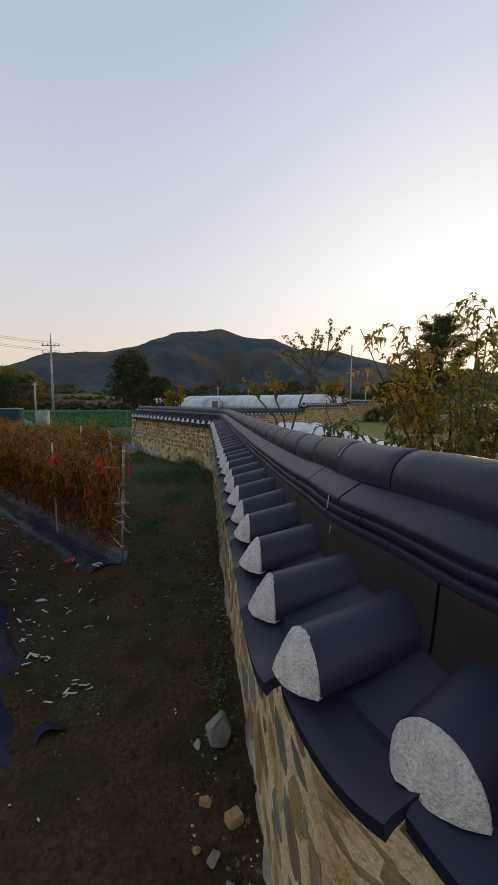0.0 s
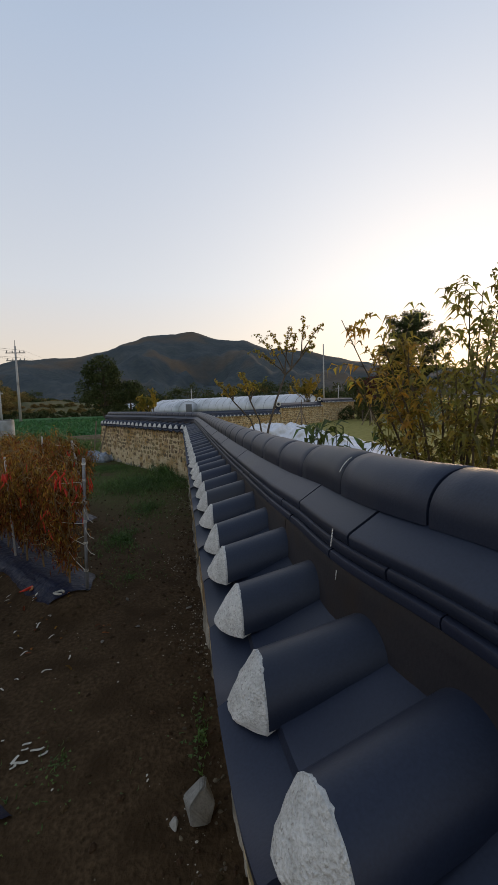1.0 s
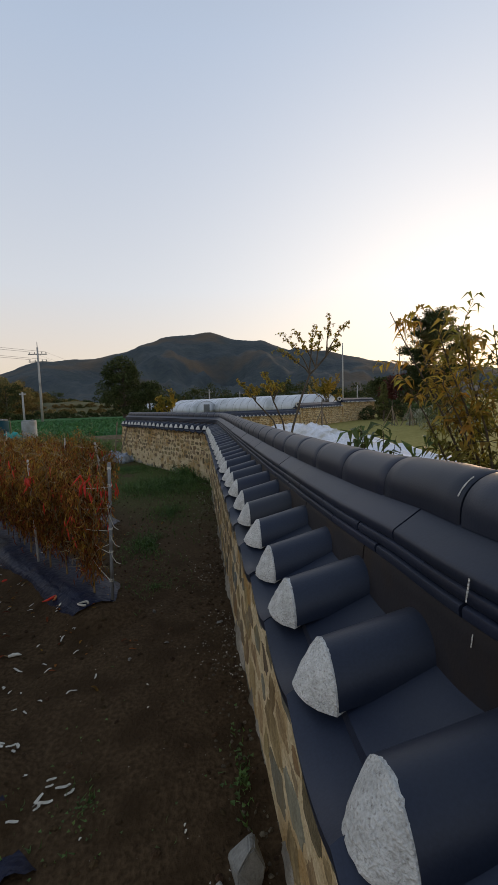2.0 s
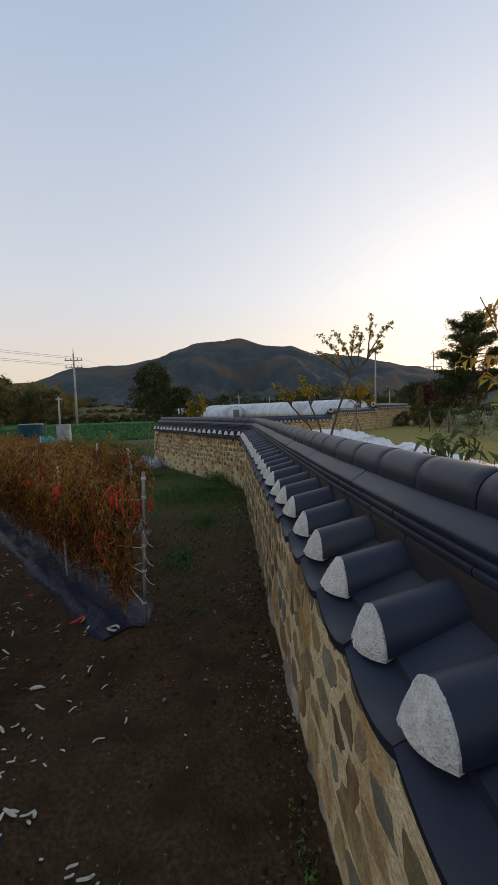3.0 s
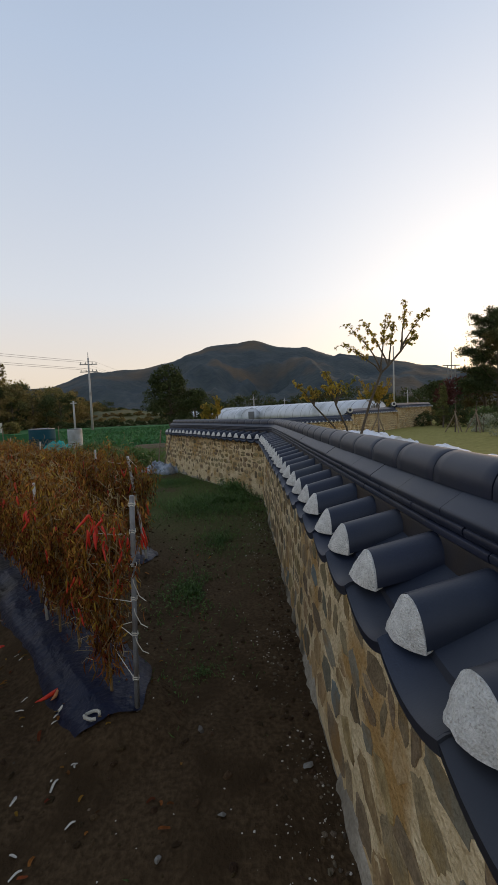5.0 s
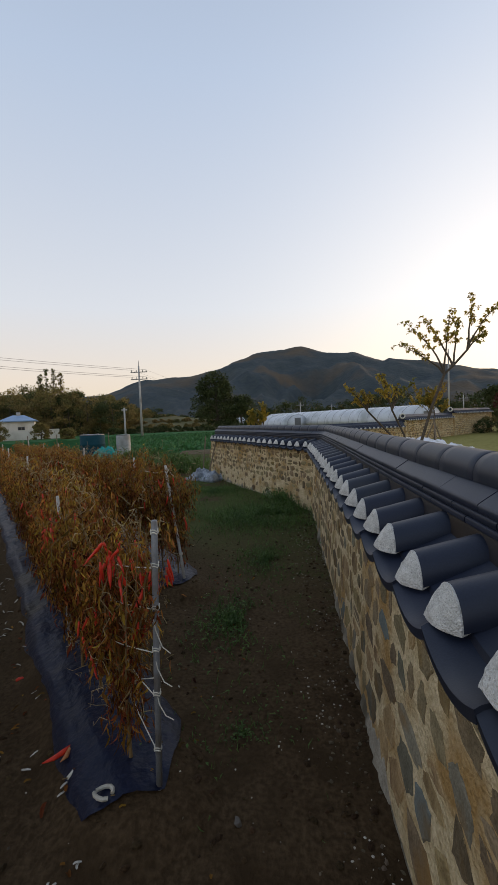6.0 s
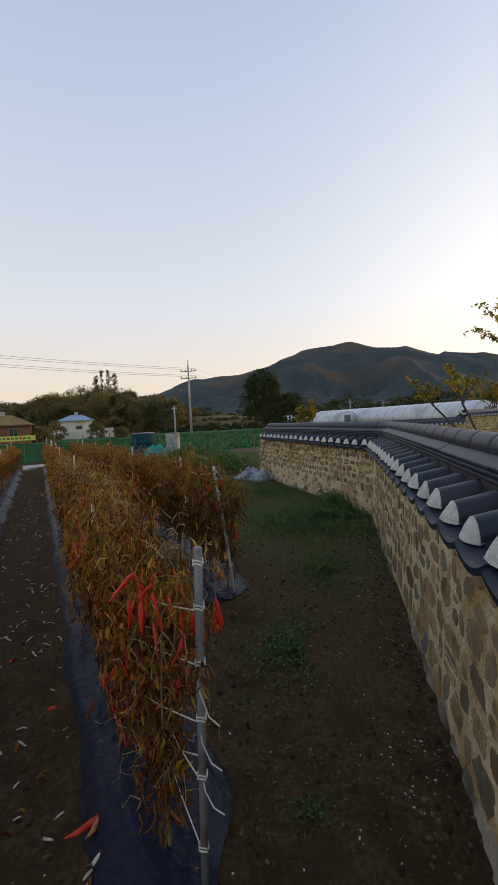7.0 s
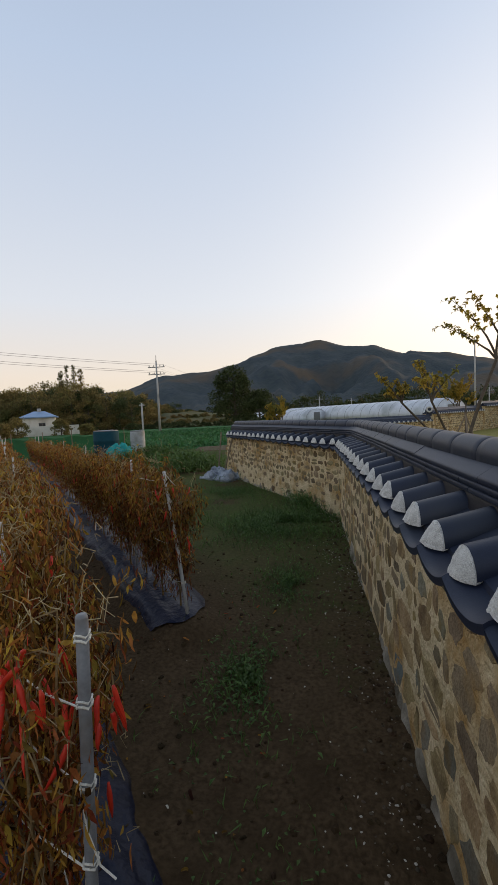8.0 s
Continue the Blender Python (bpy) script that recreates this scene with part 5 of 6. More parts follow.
def stake(at, top, label, material, r, ties=(), parent_name="stake"):
    at, top = Vector(at), Vector(top)
    t = thing(parent_name, label, "stake", Matrix.Translation(at), "plant stakes")
    d = top - at
    part("pipe", tube([(0, 0, -0.12), d * 0.5, d * 0.995, d], [r, r, r, r * 0.8], 10), material, t, "", True)
    for h in ties:
        c = d * h
        pts = [c + Vector((math.cos(a) * r * 1.15, math.sin(a) * r * 1.15, 0.004 * math.sin(3 * a))) for a in [i * 0.6283 for i in range(11)]]
        part("twine_knot", tube(pts, 0.0028, 5), M_TIE, t)
        part("twine_knot", tube([p + Vector((0, 0, 0.010)) for p in pts], 0.0024, 5), M_TIE, t)
    return t


stake((-0.754, 3.643, 0), (-0.712, 3.643, 1.163), "grey metal pipe stake wound with white twine", M_STAKE, 0.0122, (0.23, 0.42, 0.57, 0.71, 0.85, 0.96))
stake((-1.144, 5.706, 0), (-1.36, 5.92, 1.13), "leaning pale pipe stake at the end of a row", M_WHITEPOLE, 0.013, (0.3, 0.55, 0.8, 0.95))
for r, (st, n) in enumerate(zip(ROW_STARTS, ROW_LEN)):
    rng = random.Random(90 + r)
    s = 1.15
    while s < n:
        p = st + ROW_DIR * s + ROW_N * rng.uniform(-0.06, 0.06)
        stake((p.x, p.y, 0), (p.x + rng.uniform(-0.06, 0.06), p.y + rng.uniform(-0.06, 0.06), rng.uniform(1.08, 1.2)), "thin white stake standing among the pepper plants", M_WHITEPOLE, 0.010, (0.6, 0.9))
        s += rng.uniform(2.2, 3.2)


def mulch(st, n, seed, ahead=0.12):
    """A strip of black film laid over the bed, creased, its edges tucked into the soil."""
    rng = random.Random(seed)
    cols, rows = 22, int(n / 0.07)
    v, f = [], []
    for i in range(rows + 1):
        s0 = -ahead + (n + ahead) * i / rows
        for j in range(cols + 1):
            s = s0
            c = (j / cols - 0.5) * 0.56 + 0.03 - (0.12 * min(1.0, max(0.0, 1.3 - s)) if ahead > 0.3 else 0.0)
            e = abs(j / cols - 0.5) * 2
            wob_ = 0.05 * noise.noise((s * 1.7, 3.0 * (1 if c > 0 else -1), seed)) * e + 0.02 * noise.noise((s * 6, c * 2, seed + 4)) * e
            s += max(0.0, 1 - i / 10) * (0.10 * e * e + (0.06 if ahead < 0.3 else 0.20) * noise.noise((c * 7, 0, seed)))
            s += max(0.0, 1 - i / 14) * (0.30 * max(0.0, (c - 0.06) / 0.25) if ahead < 0.3 else 0.0)
            p = st + ROW_DIR * s + ROW_N * (c + wob_)
            z = ground_z(p.x, p.y) + 0.014 + 0.016 * noise.noise((s * 7, c * 9, seed)) + 0.024 * abs(noise.noise((s * 1.6, c * 15, seed + 1))) * min(1.0, e * 2)
            if e > 0.93:
                z -= 0.02
            if ahead > 0.3 and s < 0.35:
                z -= 0.030 * max(0.0, 0.55 + 1.3 * noise.noise((s * 5.5, c * 6.5, 7.0))) * min(1.0, (0.35 - s) / 0.3)
            v.append((p.x, p.y, z))
    w = cols + 1
    f = [(i * w + j, i * w + j + 1, (i + 1) * w + j + 1, (i + 1) * w + j) for i in range(rows) for j in range(cols)]
    t = part("mulch_film", from_lists(v, f), M_FILM, None, "creased black plastic mulch film over the bed", True)
    return tagged(t, "", "plastic film", "mulch films")


for r, (st, n) in enumerate(zip(ROW_STARTS, ROW_LEN)):
    mulch(st, n, 3.0 + r * 5, (0.58, 0.12, 0.12)[r])


# ---- field edge: tank, drum, cover, net ----
def drum(at, r, h, mt, label, name, category):
    t = thing(name, label, category, Matrix.Translation(at))
    zs = [0, 0.02, 0.3, 0.33, 0.36, 0.63, 0.66, 0.69, 0.97, 1.0]
    rs = [0.97, 1, 1, 1.04, 1, 1, 1.04, 1, 1, 0.97]
    part("shell", tube([(0, 0, z * h) for z in zs], [q * r for q in rs], 20), mt, t, "", True)
    part("lid", tube([(0, 0, h), (0, 0, h + 0.03), (0, 0, h + 0.035)], [r * 0.98, r * 0.98, r * 0.85], 20), M_STEEL, t)
    part("bung", tube([(r * 0.5, 0, h + 0.03), (r * 0.5, 0, h + 0.07)], [0.04, 0.04], 8), M_STEEL, t)
    return t


drum(far_ground(polar(-21.9, 20.2)), 0.30, 1.14, M_DRUM, "weathered pale grey drum behind the pepper rows", "drum", "drum")
drum(far_ground(polar(-25.5, 20.6)), 0.52, 1.18, M_TANK, "dark teal round water tank with a black lid", "water_tank", "tank")


def heap(name, label, category, at, sx, sy, h, mt, seed, yaw=0.0, n=26, lump=0.35):
    """A draped, creased heap."""
    v, f = [], []
    for i in range(n + 1):
        for j in range(n + 1):
            x, y = (i / n - 0.5) * 2, (j / n - 0.5) * 2
            e = max(0.0, 1 - max(abs(x) ** 3.0, abs(y) ** 3.0))
            z = h * e ** 0.5 * (1 + lump * noise.fractal((x * 1.6, y * 1.6, seed), 0.8, 2.0, 5)) + 0.03 * h * noise.noise((x * 9, y * 9, seed)) * e
            w = 1 + 0.16 * noise.noise((x * 2, y * 2, seed + 9))
            v.append((x * sx * w, y * sy * w, z - 0.02))
    q = n + 1
    f = [(i * q + j, (i + 1) * q + j, (i + 1) * q + j + 1, i * q + j + 1) for i in range(n) for j in range(n)]
    f.append(tuple(i * q for i in range(q)) + tuple(n * q + j for j in range(1, q)) + tuple(i * q + n for i in range(n - 1, -1, -1)) + tuple(j for j in range(n - 1, 0, -1)))
    bm = from_lists(v, f)
    bmesh.ops.recalc_face_normals(bm, faces=bm.faces)
    t = part(name, bm, mt, None, label, True, Matrix.Translation(at) @ Matrix.Rotation(yaw, 4, "Z"))
    return tagged(t, "", category)


heap("cover_sheet", "crumpled turquoise plastic sheet by the tank", "plastic sheet", far_ground(polar(-24.0, 19.4)), 0.52, 0.28, 0.64, M_TEAL, 5.0, 0.3, 30, 0.35)
heap("tarp", "crumpled silvery sheet piled at the wall's foot", "tarp", far_ground(Vector((-2.42, 13.05, 0))), 0.52, 0.36, 0.22, M_SILVER, 8.0, -0.6, 44, 0.9)
for i, (x, y, sx, sy, h, yaw) in enumerate(((4.0, 9.3, 1.0, 3.6, 0.52, -0.10), (3.75, 6.6, 0.5, 0.7, 0.45, 0.4), (4.3, 14.6, 0.8, 1.0, 0.55, 0.5), (3.9, 18.5, 1.0, 0.9, 0.6, 0.2), (5.3, 19.5, 0.9, 0.8, 0.5, 0.9))):
    heap("tarp", "pile under crumpled white woven sheeting behind the wall", "tarp", far_ground(paced(x, y)), sx, sy, h, M_TARP, 20.0 + i, yaw, 40, 0.35)


def net_fence(a, b, h, posts, label):
    a, b = Vector(a), Vector(b)
    t = thing("net_fence", label, "fence", Matrix())
    n = 60
    v, f = [], []
    for i in range(n + 1):
        p = a.lerp(b, i / n)
        sag = 0.06 * math.sin(i * math.pi * posts / n) ** 2
        for k in range(5):
            off = 0.08 * noise.noise((i * 0.5, k * 0.6, h))
            v.append((p.x + off, p.y + off, ground_z(p.x, p.y) + 0.02 + (h - sag) * k / 4))
    f = [(i * 5 + k, (i + 1) * 5 + k, (i + 1) * 5 + k + 1, i * 5 + k + 1) for i in range(n) for k in range(4)]
    part("net", from_lists(v, f), M_NET, t, "", True)
    for i in range(posts + 1):
        p = a.lerp(b, i / posts)
        part("post", tube([(p.x, p.y, -0.1), (p.x, p.y, h + 0.2)], 0.02, 6), M_WOOD, t)
    return t


net_fence(polar(-52, 24), polar(-24, 25.5), 0.95, 9, "green shade-net fence on thin white posts")


# ---- houses ----
def house(at, yaw, sx, sy, h, roof_h, wall_mat, roof_mat, label, windows=((-0.25, 1.0), (0.25, 1.0))):
    t = thing("house", label, "house", Matrix.Translation(at) @ Matrix.Rotation(yaw, 4, "Z"))
    w = part("wall", box(-sx, sx, -sy, sy, -0.3, h), wall_mat, t)
    o = 0.45
    v = [(-sx - o, -sy - o, h), (sx + o, -sy - o, h), (sx + o, sy + o, h), (-sx - o, sy + o, h), (-sx * 0.35, 0, h + roof_h), (sx * 0.35, 0, h + roof_h), (-sx - o, -sy - o, h + 0.16), (sx + o, -sy - o, h + 0.16), (sx + o, sy + o, h + 0.16), (-sx - o, sy + o, h + 0.16)]
    f = [(0, 3, 2, 1), (0, 1, 7, 6), (1, 2, 8, 7), (2, 3, 9, 8), (3, 0, 6, 9), (6, 7, 5, 4), (8, 9, 4, 5), (7, 8, 5), (9, 6, 4)]
    r = part("roof", from_lists(v, f), roof_mat, t)
    part("chimney", box(-0.3, 0.3, -0.3, 0.3, h + roof_h * 0.6, h + roof_h + 0.5), M_CONCRETE, r)
    for x, z in windows:
        wd = part("window", box(x * sx * 2 - 0.55, x * sx * 2 + 0.55, -sy - 0.06, -sy + 0.03, z, z + 1.2), M_STEEL, t)
        part("pane", box(x * sx * 2 - 0.48, x * sx * 2 - 0.03, -sy - 0.075, -sy - 0.05, z + 0.07, z + 1.13), M_GLASSDARK, wd)
        part("pane", box(x * sx * 2 + 0.03, x * sx * 2 + 0.48, -sy - 0.075, -sy - 0.05, z + 0.07, z + 1.13), M_GLASSDARK, wd)
    return t


house(far_ground(polar(-35.4, 84)), radians(30), 2.6, 2.6, 3.2, 1.2, M_WHITEWALL, M_BLUEROOF, "white house with a blue hipped roof", ((0.1, 1.1),))
t = thing("garden_wall", "low white plastered wall beside the house", "wall", Matrix.Translation(far_ground(polar(-35.2, 80))) @ Matrix.Rotation(radians(35), 4, "Z"))
part("panel", box(-6.0, 6.0, -0.1, 0.1, -0.3, 1.7), M_WHITEWALL, t)
house(far_ground(polar(-43.4, 70)), radians(38), 3.6, 3.0, 2.6, 1.6, M_BRICKWALL, M_BROWNROOF, "brown-roofed farmhouse behind the fields", ((0.2, 1.0),))
for az, d, h, w in ((-37.8, 74, 3.0, 3.6), (-33.0, 76, 2.5, 3.2), (-39.6, 70, 2.3, 3.4), (-30.0, 70, 1.5, 2.2)):
    clump_tree("yard_tree", "dark rounded tree before the houses", far_ground(polar(az, d)), h, w, int(3000 + az * 10), M_HILLLEAF, 50, 46, 0.26, 0.02, 0.12)
t = thing("banner", "yellow cloth banner with rows of lettering strung low", "banner", Matrix.Translation(polar(-42.0, 44, 1.02)) @ Matrix.Rotation(radians(42), 4, "Z"))
part("cloth", box(-2.0, 2.0, -0.015, 0.015, 0, 0.46), M_YELLOWCLOTH, t)
for i in range(9):
    part("lettering_bar", box(-1.3 + i * 0.33, -1.3 + i * 0.33 + 0.22, -0.021, -0.016, 0.14, 0.33), M_GREENINK if i % 3 else M_REDINK, t)
for x in (-2.05, 2.05):
    part("post", tube([(x, 0, -1.1), (x, 0, 0.55)], 0.035, 6), M_WOOD, t)

# ---- leaning poles and loose boards by the wall's end ----
for dx, dz, l in ((0.0, 1.12, 0.0), (0.16, 1.0, 0.2)):
    base = Vector((-2.62 + dx, 13.35 - dx, 0))
    t = part("leaning_pole", tube([(0, 0, -0.05), (0.13 + dx, 0.06, dz)], 0.02, 6), M_WOOD, None, "thin dark pole leaning at the wall's end", False, Matrix.Translation(base))
    tagged(t, "", "pole")
for i in range(5):
    t = part("plank", box(-0.8, 0.8, -0.06, 0.06, 0, 0.03, 0.004), M_WOOD, None, "weathered board stacked at the field's edge", False, Matrix.Translation(far_ground(polar(-13.2, 22)) + Vector((0, i * 0.15, 0.03 * i - 0.01))) @ Matrix.Rotation(0.1 * i, 4, "Z"))
    tagged(t, "", "plank", "stacked boards")

# ---- stones and litter on the soil ----
def rock_mesh(seed, n=2):
    """A broken stone: the hull of a few scattered points, its edges worn."""
    rng = random.Random(int(seed * 10))
    bm = bmesh.new()
    for _ in range(7 + 3 * n):
        d = rand_dir(rng)
        q = max(abs(d.x), abs(d.y), abs(d.z))
        bm.verts.new(d / q ** 0.6 * rng.uniform(0.82, 1.0))
    res = bmesh.ops.convex_hull(bm, input=bm.verts)
    bmesh.ops.delete(bm, geom=list({g for g in res["geom_unused"] + res["geom_interior"] if isinstance(g, bmesh.types.BMVert)}), context="VERTS")
    bmesh.ops.dissolve_limit(bm, angle_limit=radians(22), verts=bm.verts, edges=bm.edges)
    bmesh.ops.bevel(bm, geom=bm.edges[:], offset=0.07, segments=2, affect="EDGES")
    for v in bm.verts:
        v.co *= 1 + 0.05 * noise.noise(v.co * 3.0 + Vector((seed, 0, 0)))
        v.co.z *= 0.8
    return bm


def rock(name, label, at, size, mt, seed, yaw=0.0, sub=3):
    bm = rock_mesh(seed, sub)
    bmesh.ops.transform(bm, matrix=Matrix.Diagonal((*size, 1)), verts=bm.verts)
    t = part(name, bm, mt, None, label, False, Matrix.Translation(at) @ Matrix.Rotation(yaw, 4, "Z"))
    return tagged(t, "", "stone", "loose stones")


rock("rock", "grey angular rock lying by the wall's foot", Vector((0.05, 1.74, 0.06)), (0.064, 0.080, 0.105), M_ROCK, 3.0, 0.3)
part("brick", box(-0.03, 0.03, -0.026, 0.026, 0, 0.04, 0.005), M_BRICK, None, "broken tan brick on the soil", False, Matrix.Translation((0.105, 1.35, 0.005)) @ Matrix.Rotation(0.5, 4, "Z"))
tagged(bpy.data.objects["brick"], "", "brick")


# ---- weeds, grass and litter ----
def patch(name, label, cx, cy, rx, ry, count, length, width, mt, seed, category="weeds", rise=1.0):
    """A loose patch of weeds: thin blades and small leaves rising from the soil, denser at the middle."""
    rng = random.Random(seed)
    cx, cy, _ = paced(cx, cy)
    v, f = [], []
    for i in range(count):
        a, r = rng.uniform(0, 6.283), abs(rng.gauss(0, 0.5))
        x, y = cx + rx * r * math.cos(a), cy + ry * r * math.sin(a)
        if noise.noise((x * 1.6, y * 1.6, seed)) < -0.25 or x > 0.14 and y < 8.5:
            continue
        d = Vector((rng.uniform(-0.8, 0.8), rng.uniform(-0.8, 0.8), rise))
        p = Vector((x, y, ground_z(x, y) - 0.005))
        ln = length * rng.uniform(0.4, 1.2)
        if rng.random() < 0.35:
            p = p + Vector((rng.uniform(-0.03, 0.03), rng.uniform(-0.03, 0.03), ln * rng.uniform(0.2, 0.9)))
            add_leaf(v, f, p, Vector((d.x, d.y, 0.2)), Vector((0, 0, 1)), ln * 0.45, width * 2.2, 0.3)
        else:
            add_leaf(v, f, p, d, rand_dir(rng), ln, width, rng.uniform(0.2, 1.0))
    t = part(name, from_lists(v, f), mt, None, label)
    return tagged(t, "", category, "", "stuff")


patch("weeds", "green weeds growing on the soil before the bend", -0.70, 8.2, 1.5, 1.3, 8000, 0.14, 0.008, M_WEED, 3)
patch("weeds", "tall green weeds at the wall's foot by the bend", -0.25, 9.5, 0.6, 0.8, 3200, 0.26, 0.012, M_WEED, 4)
patch("weeds", "small green weeds in the soil between row and wall", -0.72, 5.0, 0.45, 0.7, 1500, 0.08, 0.007, M_WEED, 5)
patch("weeds", "small green weeds in the soil", -0.55, 6.3, 0.45, 0.8, 1300, 0.08, 0.007, M_WEED, 6)
patch("weeds", "sparse weeds on the path", -0.5, 3.9, 0.4, 0.5, 350, 0.045, 0.006, M_WEED, 7)
patch("weeds", "a few low weeds in bare soil", -0.55, 2.0, 0.5, 0.6, 220, 0.035, 0.006, M_WEED, 8)
patch("weeds", "weeds round the sheet pile at the wall", -2.2, 12.4, 0.45, 0.5, 1200, 0.26, 0.013, M_WEED, 9)
patch("grass", "rough dry grass between the rows' end and the wall", -1.9, 10.6, 1.6, 2.0, 4500, 0.08, 0.008, M_WEED, 10)
patch("weeds", "tall rank weeds at the far end of the rows", -4.0, 14.4, 1.1, 1.3, 3200, 0.5, 0.03, M_WEED, 12)
patch("weeds", "tall rank weeds behind the pepper rows", -6.2, 17.2, 1.6, 1.2, 3200, 0.55, 0.035, M_WEED, 13)
patch("weeds", "weeds at the wall's foot", 0.06, 2.0, 0.05, 0.5, 90, 0.05, 0.010, M_WEED, 14)


def scatter(name, label, spots, size, mt, seed, flat=0.35, category="litter"):
    """Small lumps strewn on the soil, each with its own shape."""
    rng = random.Random(seed)
    v, f = [], []
    for x, y, s in spots:
        q = size * s
        k = len(v)
        n = rng.randint(5, 7)
        z = ground_z(x, y)
        yaw, asp = rng.uniform(0, 6.28), rng.uniform(0.45, 1.0)
        for ring, (rr, zz) in enumerate(((1.0, -0.15), (0.85, 0.55), (0.35, 1.0))):
            for i in range(n):
                a = 2 * math.pi * i / n
                r = q * rr * rng.uniform(0.75, 1.2)
                px, py = r * math.cos(a), r * math.sin(a) * asp
                v.append((x + px * math.cos(yaw) - py * math.sin(yaw), y + px * math.sin(yaw) + py * math.cos(yaw), z + q * flat * zz * rng.uniform(0.7, 1.3)))
        for ring in range(2):
            for i in range(n):
                j = (i + 1) % n
                f.append((k + ring * n + i, k + ring * n + j, k + (ring + 1) * n + j, k + (ring + 1) * n + i))
        f.append(tuple(k + 2 * n + i for i in range(n)))
    t = part(name, from_lists(v, f), mt, None, label)
    return tagged(t, "", category, "", "stuff")


rng_l = random.Random(77)
R = rng_l.uniform


def strewn(n, x0, x1, y0, y1, lo=0.3, hi=1.0):
    return [(R(x0, x1), R(y0, y1), R(lo, hi) ** 2) for _ in range(n)]


def by_wall(n, w):
    """Places along the wall's foot, thinning away from it."""
    out = []
    for _ in range(n):
        s = R(-0.2, 8.8)
        p = wall_place(s, 0.02 + abs(rng_l.gauss(0, w)), 0)
        out.append((p.x, p.y, R(0.3, 1.0) ** 2))
    return out


M_CLOD = mat("soil_clod", (0.035, 0.020, 0.010), (0.075, 0.046, 0.023), 30, 0.95, 0.5, 140, island=0.35)
scatter("soil_clods", "clods of dark soil", strewn(1500, -2.6, 0.12, 0.6, 8.0) + by_wall(500, 0.12), 0.022, M_CLOD, 1, 0.6, "soil")
scatter("gravel", "small grey pebbles along the wall's foot", by_wall(900, 0.11) + strewn(120, -2.0, 0.12, 0.8, 7.0, 0.2, 0.7), 0.014, M_GRAVEL, 2, 0.6, "gravel")
scatter("plaster_crumbs", "pale crumbs and chips on the soil", [q for q in by_wall(1700, 0.15) if noise.noise((q[0] * 3, q[1] * 2.2, 2.0)) > 0.04] + strewn(300, -2.4, 0.12, 0.8, 7.5, 0.2, 0.8), 0.0075, M_PALE, 3, 0.5)


def curls(name, label, spots, mt, seed, length=0.05, width=0.012):
    """Thin curled scraps of dry leaf and peel."""
    rng = random.Random(seed)
    v, f = [], []
    for x, y, s in spots:
        ln, w, yaw = length * s, width * (0.5 + 0.5 * s), rng.uniform(0, 6.28)
        z, k, bend = ground_z(x, y) + 0.008, len(v), rng.uniform(-1.4, 1.4)
        px, py = x, y
        for i in range(5):
            q = yaw + bend * (i / 4 - 0.5)
            hw = w / 2 * (0.45 + 0.55 * math.sin(math.pi * (i + 0.5) / 5))
            h = z + ln * 0.14 * math.sin(i * 0.9 + seed)
            nx, ny = -math.sin(q) * hw, math.cos(q) * hw
            v.extend(((px + nx, py + ny, h + hw * 0.5), (px, py, h), (px - nx, py - ny, h + hw * 0.5)))
            px, py = px + math.cos(q) * ln / 4, py + math.sin(q) * ln / 4
        for i in range(4):
            a = k + i * 3
            f.extend(((a, a + 3, a + 4, a + 1), (a + 1, a + 4, a + 5, a + 2)))
    t = part(name, from_lists(v, f), mt, None, label)
    return tagged(t, "", "litter", "", "stuff")


edge_spots = []
for i in range(26):
    st = ROW_STARTS[0] + ROW_DIR * R(-0.45, 0.75) + ROW_N * rng_l.gauss(0.25, 0.09)
    edge_spots.append((st.x, st.y, R(0.5, 1.1)))
curls("pepper_peels", "bleached curled peels lying along the film's edge", edge_spots, M_PALE, 8, 0.058, 0.016)
path_spots = []
for i in range(330):
    st = ROW_STARTS[0] + ROW_DIR * R(0.3, 14) + ROW_N * R(0.30, 0.98)
    path_spots.append((st.x, st.y, R(0.4, 1.1)))
curls("leaf_scraps", "pale curled scraps of dry leaf between the rows", path_spots, M_PALE, 5, 0.062, 0.013)
curls("leaf_scraps", "pale curled scraps on the bare soil", strewn(8, -1.35, -0.95, 1.7, 3.2, 0.6, 1.1) + strewn(50, -1.6, -0.1, 1.2, 6.5, 0.3, 0.7), M_PALE, 6, 0.045)
curls("dry_leaves", "brown dry leaves fallen along the beds", strewn(160, -2.4, -0.5, 3.0, 6.6, 0.4, 1.0) + [(p[0] + R(-0.2, 0.2), p[1], p[2]) for p in path_spots[:120]], M_DRY, 7, 0.05, 0.016)


def fallen_pepper(x, y, yaw, ln, mt, label):
    x, y, _ = paced(x, y)
    z = ground_z(x, y) + 0.012
    d = Vector((math.cos(yaw), math.sin(yaw), 0))
    n = Vector((-d.y, d.x, 0))
    pts = [Vector((0, 0, 0)), d * ln * 0.3 + n * 0.01, d * ln * 0.65 + n * 0.012, d * ln]
    t = thing("fallen_pepper", label, "pepper", Matrix.Translation((x, y, z)), "fallen peppers")
    part("fruit", tube(pts, [0.007, 0.012, 0.010, 0.002], 8), mt, t, "", True)
    part("stalk", tube([(0, 0, 0.002), -d * 0.02 + Vector((0, 0, 0.01))], [0.003, 0.002], 5), M_STEM, t)
    return t


